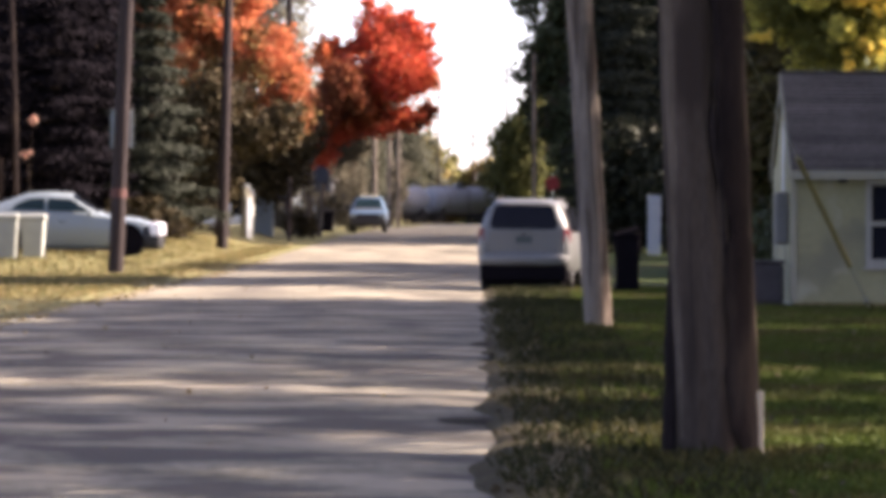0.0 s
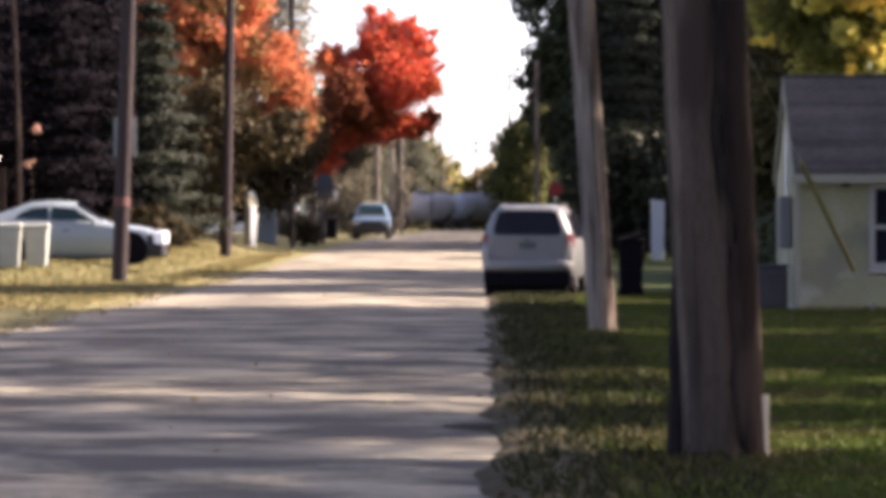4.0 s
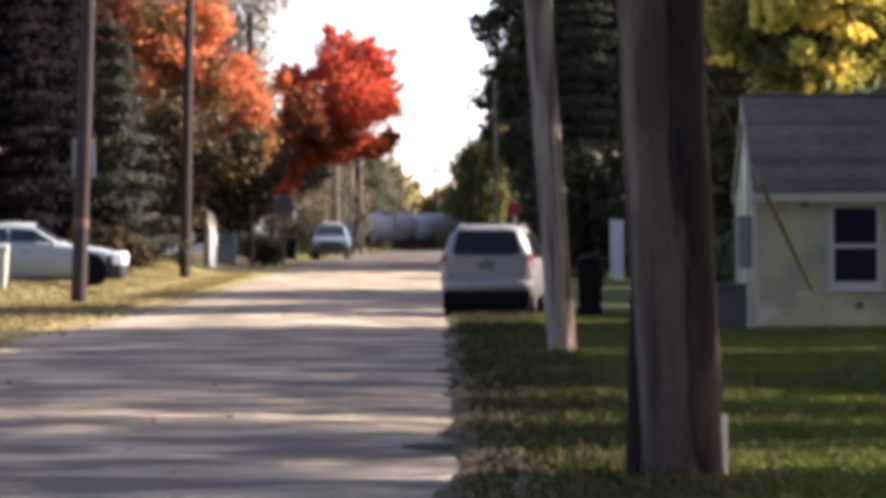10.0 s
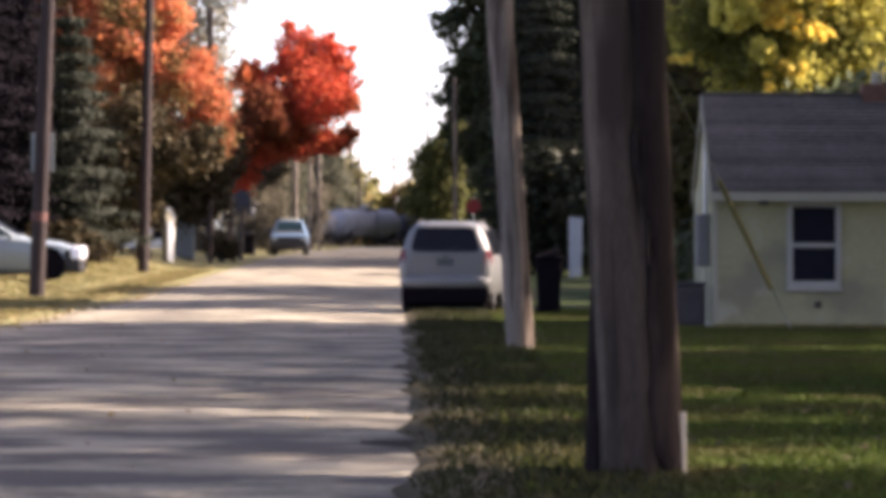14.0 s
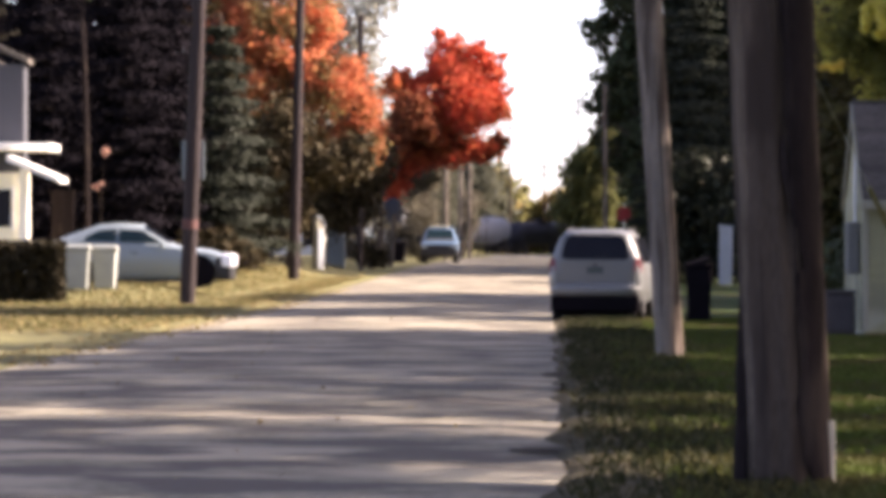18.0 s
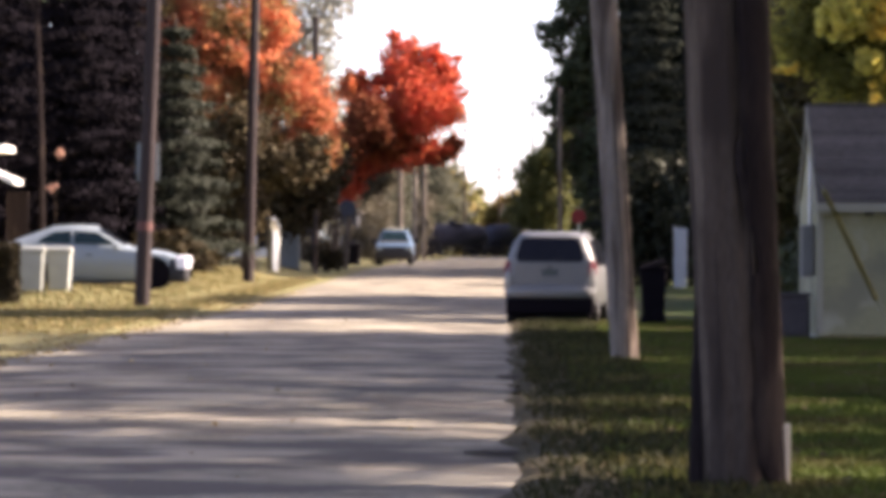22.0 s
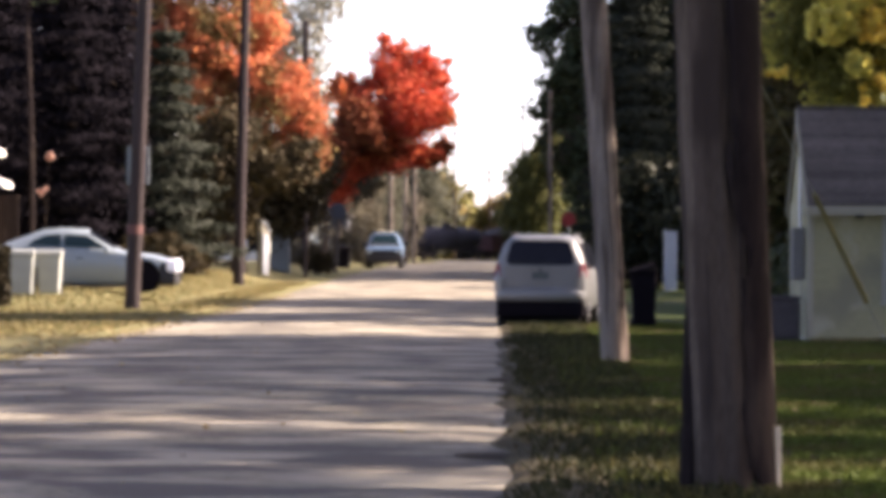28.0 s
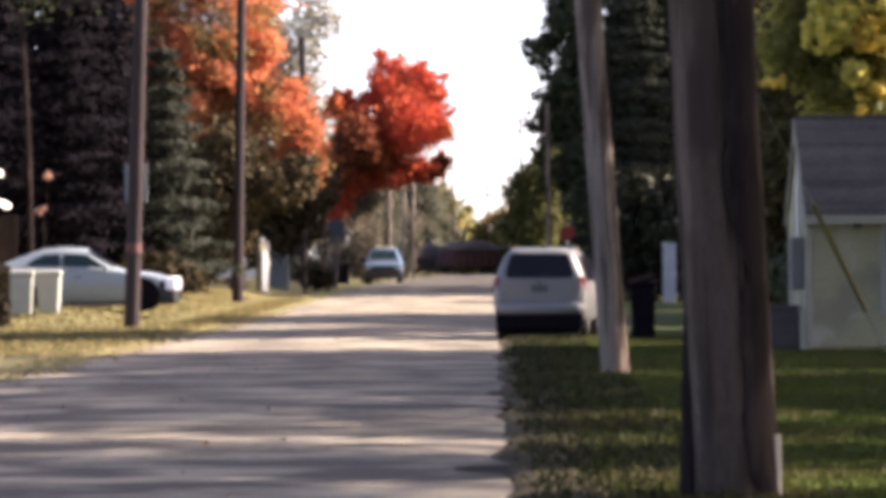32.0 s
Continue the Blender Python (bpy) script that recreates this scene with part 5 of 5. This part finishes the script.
    leafy_tree("lilac_shrub", (x, y, rise(y)), [(0, 0, 1.2, 1.8, 2.6, 1.2, 1500), (0.2, 0.8, 2.6, 1.6, 2.2, 1.1, 1300), (-0.1, -0.9, 2.3, 1.5, 2.0, 1.2, 1300), (0.1, 0, 3.6, 1.2, 1.8, 0.8, 800)], 0.09, M["shrub_shaded" if 9 < i < 14 else "dark_leaf"], M["bark"], "tall dark green shrub added at the edge of the lawn, mostly unseen", "shrub", 0.2, 560 + i, 0.6, 0.35, "shrubs")
spruce_tree((5.3, 198, rise(198)), 18.4, 2.65, 53, "tall dark spruce behind the leaning pole", size=0.105, dense=1.7, needles="spruce_half_shaded")
spruce_tree((8.5, 207, rise(207)), 19.5, 3.45, 54, "tall dark spruce behind the pale shed", size=0.105, dense=1.7, needles="spruce_half_shaded")
spruce_tree((11.3, 202, rise(202)), 19.5, 3.7, 55, "tall dark spruce beyond the yellow house", size=0.105, dense=1.7, needles="spruce_half_shaded")
spruce_tree((15.2, 198, rise(198)), 19.5, 3.9, 56, "tall dark spruce beyond the yellow house", size=0.105, dense=1.7, needles="spruce_half_shaded")
yellow = leafy_tree("yellow_tree", (9.4, 112, 0), [(-1.3, 0, 5.4, 1.4, 1.4, 0.9, 4200), (0.3, 1.3, 6.0, 1.5, 1.5, 1.1, 4800), (-0.6, 0.2, 7.2, 2.0, 1.8, 1.5, 5600), (-2.6, 0, 6.4, 1.0, 1.2, 1.2, 2600), (0.8, 1.8, 8.6, 2.2, 2.0, 1.5, 3600)], 0.22, M["yellow_olive"], M["bark"], "tree with olive and bright yellow autumn leaves behind the house", "tree", 0.12, 61, 2.6, outward=False)
rs = np.random.default_rng(65)
# Yellow boughs, brightened in colour where the crown should look sunlit.
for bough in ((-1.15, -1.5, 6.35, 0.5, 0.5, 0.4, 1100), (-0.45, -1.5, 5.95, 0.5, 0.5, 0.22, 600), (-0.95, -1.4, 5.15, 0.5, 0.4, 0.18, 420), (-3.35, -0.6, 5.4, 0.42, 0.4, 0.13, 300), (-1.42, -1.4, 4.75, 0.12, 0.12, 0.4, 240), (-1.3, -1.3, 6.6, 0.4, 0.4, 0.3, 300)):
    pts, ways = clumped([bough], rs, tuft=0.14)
    ob = quads_object("bough", leaves_at(pts, 0.11, rs), M["sunlit_yellow_leaf"], yellow)
    tagged(ob, "yellow bough with sunlight put into its leaf colour", "", "", "stuff")
# Paler green boughs set in front, lit by colour rather than sun.
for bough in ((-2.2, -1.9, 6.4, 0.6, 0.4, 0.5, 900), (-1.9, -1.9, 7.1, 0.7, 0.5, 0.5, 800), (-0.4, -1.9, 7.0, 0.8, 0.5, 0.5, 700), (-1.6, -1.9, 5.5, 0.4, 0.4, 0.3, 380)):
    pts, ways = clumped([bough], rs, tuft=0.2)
    ob = quads_object("bough", leaves_at(pts, 0.12, rs), M["sunlit_lime_leaf"], yellow)
    tagged(ob, "yellow-green bough with sunlight put into its leaf colour", "", "", "stuff")
leafy_tree("dim_tree", (8.2, 126, 0), [(-1.0, 0, 3.4, 2.0, 1.6, 2.0, 4200), (1.6, 0, 3.6, 2.2, 1.6, 2.2, 4200), (4.0, 0, 4.0, 2.2, 1.6, 2.4, 3600), (0, 0, 6.5, 2.6, 2.0, 2.0, 3400), (3.5, 0, 7.0, 2.6, 2.0, 2.0, 3000)], 0.25, M["hedge_leaf"], M["bark"], "olive green tree close behind the house", "tree", 0.17, 62, 2.0)

# shade trees added out of view, on the lawns to the sunny side of the street
SHADE = []  # x, y, crown radius, height; each throws its shade over the road beside it
for y0, y1, x, r in ((20, 32.2, 9.5, 2.6), (32.9, 42.8, 9.5, 2.3), (44.3, 61.8, 9.8, 2.6), (61.0, 78.5, 13.2, 2.8), (76, 82, 19.0, 2.9), (81, 87, 19.5, 2.9)):
    n = max(1, round((y1 - y0) / (1.4 * r)))
    for k in range(n):
        s = (x + 3) / 0.978
        SHADE.append((x + 0.5 * math.sin(k * 2.3 + x), y0 + r + (y1 - y0 - 2 * r) * (k / (n - 1) if n > 1 else 0.5) + 0.208 * s, r, 0.65 * (x + 6.6) / 0.978))
for k, (y, h) in enumerate(((106.4, 20.8), (108.6, 20.8), (110.8, 20.8), (113.0, 20.8), (114.8, 20.8), (116.4, 20.8), (119, 13.2), (123, 12.8), (127, 12.8), (131, 13.2), (131.2, 15.5), (133.4, 15.5), (135.6, 15.5), (137.8, 15.5), (140, 15.5), (142.2, 15.5), (144.6, 15.5))):
    SHADE.append((17.0 + 0.5 * math.sin(k * 2.1), y, 2.0, h))
SHADE += [(12.6 + 0.5 * math.sin(k * 1.9), 208 + 6.2 * k, 3.2, 17.0) for k in range(9)]
SHADE += [(9.7, 45.0, 1.7, 10.8), (19.6, 87.4, 2.6, 17.0), (19.8, 85.2, 2.2, 17.0), (9.6, 35.4, 1.7, 11.2), (9.5, 33.4, 1.7, 10.9), (13.2, 66.2, 2.4, 13.2), (13.2, 69.3, 1.6, 13.2)]
for i, (x, y, r, h) in enumerate(SHADE):
    cl = [(0, 0, h * 0.42, r * 0.85, r * 0.85, h * 0.13, 330), (0.2, 0.1, h * 0.58, r, r, h * 0.14, 430), (-0.2, 0, h * 0.75, r * 0.95, r * 0.95, h * 0.14, 410), (0, 0, h * 0.92, r * 0.75, r * 0.75, h * 0.12, 350), (0.1, 0, h * 0.28, r * 0.7, r * 0.7, h * 0.08, 330)]
    if y < 62:
        cl = [c[:6] + (int(c[6] * (2.5 if y > 47 else 2.2)),) for c in cl]
    if 62 <= y < 92 or y > 205:
        cl = [c[:6] + (int(c[6] * 2.0),) for c in cl]
    if abs(y - 69.3) < 0.01:
        cl.pop(2)
    if 66 < y < 69.5:  # a low gap that lets the sun through to the lawn
        cl = [c if c[2] > h * 0.65 else (c[0], c[1] + (1.0 if y > 69 else -1.4)) + c[2:] for c in cl if c[2] > h * 0.65 or not 66.5 < y < 69]
    if abs(y - 33.4) < 0.01 or abs(y - 35.4) < 0.01:
        cl = [c[:6] + (c[6] * 2,) for c in cl[2:4]]
    if abs(y - 45.0) < 0.01:
        cl = [c[:6] + (900,) for c in (cl[0], cl[4])]
    if 31 < y < 39.5:
        cl = [c[:3] + (c[3] * 0.74, c[4] * 0.74, c[5], c[6]) if c[2] < h * 0.65 else c for c in cl]
    if 37 < y < 39 or 31.5 < y < 33:  # gaps low in the row
        cl = [(c[0], c[1] + (1.5 if y > 35 else -0.8)) + c[2:] if c[2] < h * (0.65 if y > 35 else 0.5) else c for c in cl]
    if x < 11 and 40 < y < 50.5:  # crowns that lean along the row
        cl = [(c[0], c[1] + 1.2 * (c[2] - 8.6)) + c[2:] for c in cl if y > 41 or c[2] > h * 0.65]
        if y < 41:
            cl.append((0, -1.9, 6.9, 1.9, 1.9, 0.8, 950))
    if y > 105 and 16 < x < 18:
        cl = [c[:6] + (int(c[6] * 4),) for c in cl[2 if y < 117 else 1:4] + (cl[:1] if y < 109 else [])]
    leafy_tree("shade_tree", (x, y, rise(y)), cl, 0.2, M["green_leaf"], M["bark"], "leafy green shade tree on the lawn, out of view beside the street", "tree", 0.22 if y < 62 else 0.36, 400 + i, 2.4, 0.5, "shade trees")


# Long row added behind nearer trees to darken the distant road.
row_tree = leafy_tree("street_tree", (8.0, 272, rise(272)), [(0, 0, 4.8, 2.6, 2.8, 2.4, 1300), (0.3, 0, 8.2, 3.0, 3.2, 2.6, 1400), (-0.3, 0, 11.6, 2.6, 2.8, 2.3, 1100), (0, 0, 2.4, 2.0, 2.0, 1.5, 600)], 0.24, M["dark_leaf"], M["bark"], "dark green tree in an added, mostly hidden row that shades the road", "tree", 0.32, 600, 1.8, 0.5, "street trees")
for k in range(1, 36):
    y = 272 + 8.2 * k
    copy_thing(row_tree, pose(8.0 + 0.8 * math.sin(k * 1.7), y, rise(y), 0, 0, 47 * k))


def woods(name, spans, seed, mat, label):
    """Far woods: rounded leaf masses along a line (x0, x1, y, low, high)."""
    r2 = np.random.default_rng(seed)
    cl = []
    for x0, x1, y, lo, hi in spans:
        x = x0
        while x < x1:
            h = r2.uniform(lo, hi)
            cl += [(x, y + r2.normal() * 3, h * 0.35 + rise(y), 2.6, 2.5, h * 0.36, 520), (x + r2.normal(), y + r2.normal() * 3, h * 0.72 + rise(y), 2.0, 2.0, h * 0.27, 380)]
            x += r2.uniform(2.0, 3.2)
    pts, ways = clumped(cl, r2, tuft=0.5)
    ob = quads_object(name, leaves_at(pts, 0.6, r2, ways=ways), mat)
    return tagged(ob, label, "woods", "", "stuff")


woods("far_woods", [(-60, -8, 640, 9, 13), (-9, -4.6, 640, 10.5, 12.5), (-4.7, -3.3, 642, 8.8, 9.8), (-3.6, 2.0, 650, 6.8, 8.2), (-9, 2, 665, 5, 7), (2, 60, 640, 8, 12)], 71, M["olive_leaf"], "olive and yellow autumn woods beyond the railway")
woods("crossing_woods", [(-13.5, -6.6, 622, 12.5, 14.5)], 73, M["grey_green"], "grey-green trees just beyond the railway")
woods("mid_woods", [(-70, -12.5, 420, 9, 14), (6, 60, 400, 9, 14), (-60, -22, 230, 9, 14), (16, 60, 240, 9, 14)], 72, M["grey_twig"], "grey-brown woods behind the gardens")

leafy_tree("low_shrub", (-10.6, 157.0, lawn(-10.6, 157)), [(0, 0, 0.75, 1.1, 0.5, 0.7, 2200), (-1.1, 0, 0.6, 0.8, 0.5, 0.55, 1200), (0.9, 0, 0.55, 0.7, 0.5, 0.5, 1000)], 0.04, M["brown_leaf"], M["bark"], "low brown shrub under the spruce", "shrub", 0.09, 84, 0.3, 0.15)
leafy_tree("low_shrub", (-8.1, 222, rise(222)), [(0, 0, 0.7, 0.75, 0.7, 0.65, 1500), (0.45, 0.1, 0.5, 0.6, 0.6, 0.5, 900)], 0.05, M["brown_leaf"], M["bark"], "rounded brown shrub on the far verge", "shrub", 0.12, 83, 0.3, 0.15)
leafy_tree("low_shrub", (-9.9, 245, rise(245)), [(0, 0, 0.8, 1.3, 1.0, 0.8, 1500), (1.4, 0.5, 0.6, 1.0, 0.9, 0.7, 1000)], 0.08, M["grey_twig"], M["bark"], "low brown shrub beside the far verge", "shrub", 0.14, 81, 0.4, 0.2)
leafy_tree("low_shrub", (-7.0, 275, rise(275)), [(0, 0, 1.0, 1.2, 1.0, 1.0, 1500), (-1.5, 0.5, 1.3, 1.2, 0.9, 1.2, 1400)], 0.08, M["grey_twig"], M["bark"], "dark brown shrub behind the parked truck", "shrub", 0.14, 82, 0.4, 0.2)

# ---- railway ----
TRACK = Vector((-2.95, 573, 0))
WAY = Vector((-0.458, -0.889, 0)).normalized()
TURN = math.degrees(math.atan2(WAY.y, WAY.x)) - 90  # a car's length lies along its own y
RAIL = rise(573) + 0.02
bm = bmesh.new()
nrm = Vector((-WAY.y, WAY.x, 0))
a, b = TRACK - WAY * 120, TRACK + WAY * 160
bed = loft([[p + nrm * -2.4 + Vector((0, 0, RAIL - 0.3)), p + nrm * -1.6 + Vector((0, 0, RAIL - 0.06)), p + nrm * 1.6 + Vector((0, 0, RAIL - 0.06)), p + nrm * 2.4 + Vector((0, 0, RAIL - 0.3))] for p in (a, b)])
track = tagged(link("railway_track", bed, M["ballast"]), "pale ballast railway track crossing the far end of the street", "railway", "", "structure")
for s in (-0.72, 0.72):
    part("rail", loft([[p + nrm * (s + u) + Vector((0, 0, RAIL + v)) for u, v in ((-0.04, -0.06), (0.04, -0.06), (0.035, 0.1), (-0.035, 0.1))] for p in (a, b)]), M["bogie"], track)
part("crossing_panel", box(-7.2, 0.6, 560, 566, rise(562) - 0.05, rise(562) + 0.05), M["concrete"], track, "pale concrete apron before the rails")


def bogie(car, y):
    g = new("bogie")
    g.parent = car
    for s in (-1, 1):
        part("side_frame", box(s * 0.98 - 0.07, s * 0.98 + 0.07, y - 1.15, y + 1.15, 0.45, 0.75, 0.05), M["bogie"], g)
        for dy in (-0.88, 0.88):
            part("wheel", rod((s * 0.72 - 0.06, y + dy, 0.55), (s * 0.72 + 0.06, y + dy, 0.55), 0.45, 0.45, 18), M["bogie"], g)
    part("bolster", box(-1.0, 1.0, y - 0.2, y + 0.2, 0.5, 0.85, 0.03), M["bogie"], g)
    return g


LEN = 15.5


def underframe(t):
    part("sill", box(-0.35, 0.35, -LEN / 2 + 0.3, LEN / 2 - 0.3, 0.85, 1.12), M["bogie"], t)
    for s in (-1, 1):
        part("coupler", box(-0.12, 0.12, s * (LEN / 2 - 0.25) - 0.32, s * (LEN / 2 - 0.25) + 0.25, 0.78, 1.0, 0.03), M["bogie"], t)
        bogie(t, s * (LEN / 2 - 2.3))


def tank_car(mat, label, radius=1.52):
    t = thing("tank_car", (0, 0, 0), label, "railway car", "train")
    R, zc, h = radius, 1.26 + radius, LEN / 2 - 0.95
    rings = []
    for y, r in ((-h, R * 0.16), (-h + 0.08, R * 0.5), (-h + 0.28, R * 0.78), (-h + 0.6, R * 0.95), (-h + 0.95, R), (h - 0.95, R), (h - 0.6, R * 0.95), (h - 0.28, R * 0.78), (h - 0.08, R * 0.5), (h, R * 0.16)):
        rings.append([(r * math.cos(k * math.tau / 28), y, zc + r * math.sin(k * math.tau / 28)) for k in range(28)])
    tank = part("tank", loft(rings), mat, t, smooth=True)
    for y in (-h * 0.62, -h * 0.2, h * 0.2, h * 0.62):
        part("band", loft([[((R + 0.025) * math.cos(k * math.tau / 28), y + dy, zc + (R + 0.025) * math.sin(k * math.tau / 28)) for k in range(28)] for dy in (-0.06, 0.06)]), mat, tank)
    part("dome", rod((0, 0, zc + R - 0.1), (0, 0, zc + R + 0.38), 0.5, 0.48, 18), mat, tank)
    part("walkway", box(-0.85, 0.85, -1.6, 1.6, zc + R + 0.02, zc + R + 0.07), M["bogie"], t)
    for s in (-1, 1):
        part("walkway_rail", box(s * 0.85 - 0.02, s * 0.85 + 0.02, -1.6, 1.6, zc + R + 0.5, zc + R + 0.54), M["bogie"], t)
        for dy in (-0.22, 0.22):
            part("ladder_rail", box(s * (R + 0.05) - 0.02, s * (R + 0.05) + 0.02, dy - 0.02, dy + 0.02, 0.9, zc + R + 0.05), M["bogie"], t)
        part("end_platform", box(-1.45, 1.45, s * (LEN / 2 - 0.75) - 0.35, s * (LEN / 2 - 0.75) + 0.35, 1.08, 1.16), M["bogie"], t)
        part("saddle", box(-1.2, 1.2, s * (h - 1.5) - 0.3, s * (h - 1.5) + 0.3, 1.0, 1.9), M["bogie"], t)
        part("end_rail", box(-1.4, 1.4, s * (LEN / 2 - 0.5) - 0.03, s * (LEN / 2 - 0.5) + 0.03, 1.9, 1.96), M["bogie"], t)
    underframe(t)
    return t


def gondola_car(label):
    t = thing("gondola_car", (0, 0, 0), label, "railway car", "train")
    h = LEN / 2 - 0.5
    for s in (-1, 1):
        part("side", box(s * 1.5 - 0.05, s * 1.5 + 0.05, -h, h, 1.05, 2.75), M["rust"], t)
        part("top_chord", box(s * 1.52 - 0.1, s * 1.52 + 0.1, -h, h, 2.72, 2.9, 0.02), M["rust"], t)
        for k in range(9):
            y = -h + 0.3 + k * (2 * h - 0.6) / 8
            part("rib", box(s * 1.6 - 0.06, s * 1.6 + 0.06, y - 0.07, y + 0.07, 1.05, 2.75), M["rust"], t)
        part("end", box(-1.5, 1.5, s * h - 0.06, s * h + 0.06, 1.05, 2.85), M["rust"], t)
    part("floor_pan", box(-1.5, 1.5, -h, h, 1.05, 1.2), M["bogie"], t)
    rings = []
    for i in range(22):
        y = -h + 0.5 + i * (2 * h - 1.0) / 21
        top = 3.2 + 0.75 * math.sin(math.pi * min(1, (i + 0.5) / 21)) ** 0.7 + 0.25 * noise.noise((i * 0.6, 0, 3))
        rings.append([(-1.4, y, 1.25), (-1.4, y, 2.6), (-0.9, y, 2.6 + (top - 2.6) * 0.65), (0.1 + 0.2 * noise.noise((i, 2, 0)), y, top), (0.9, y, 2.6 + (top - 2.6) * 0.6), (1.4, y, 2.6), (1.4, y, 1.25)])
    part("scrap_load", loft(rings), M["scrap"], t, "heaped grey-brown scrap load")
    underframe(t)
    return t


grey_tank = tank_car(M["tank_grey"], "light grey railway tank car rolling through the crossing")
black_tank = tank_car(M["tank_black"], "black railway tank car rolling through the crossing", 1.25)
gondola = gondola_car("rust-red railway gondola heaped with scrap")
SPEED = 2.45
PITCH = SPEED * 6.35
cars = []
for i in range(-3, 7):  # joint i passes TRACK at 3.2 + 6.35 i seconds; car i follows it
    src = grey_tank if i <= 1 else black_tank if i <= 3 else gondola
    cars.append((i, src if src in (grey_tank, black_tank, gondola) and not any(c is src for _, c in cars) else copy_thing(src, Matrix())))


def motions():
    """The train rolls slowly by, from behind the trees on one side to the other."""
    for i, car in cars:
        rows = []
        for t in (0.0, 8.0, 16.0, 24.0, 32.0):
            s = SPEED * (t - 3.2) - PITCH * (i + 0.5)
            p = TRACK + WAY * s
            rows.append((t, pose(p.x, p.y, RAIL + 0.0, 0, 0, TURN)))
        walk(car, rows)


motions()
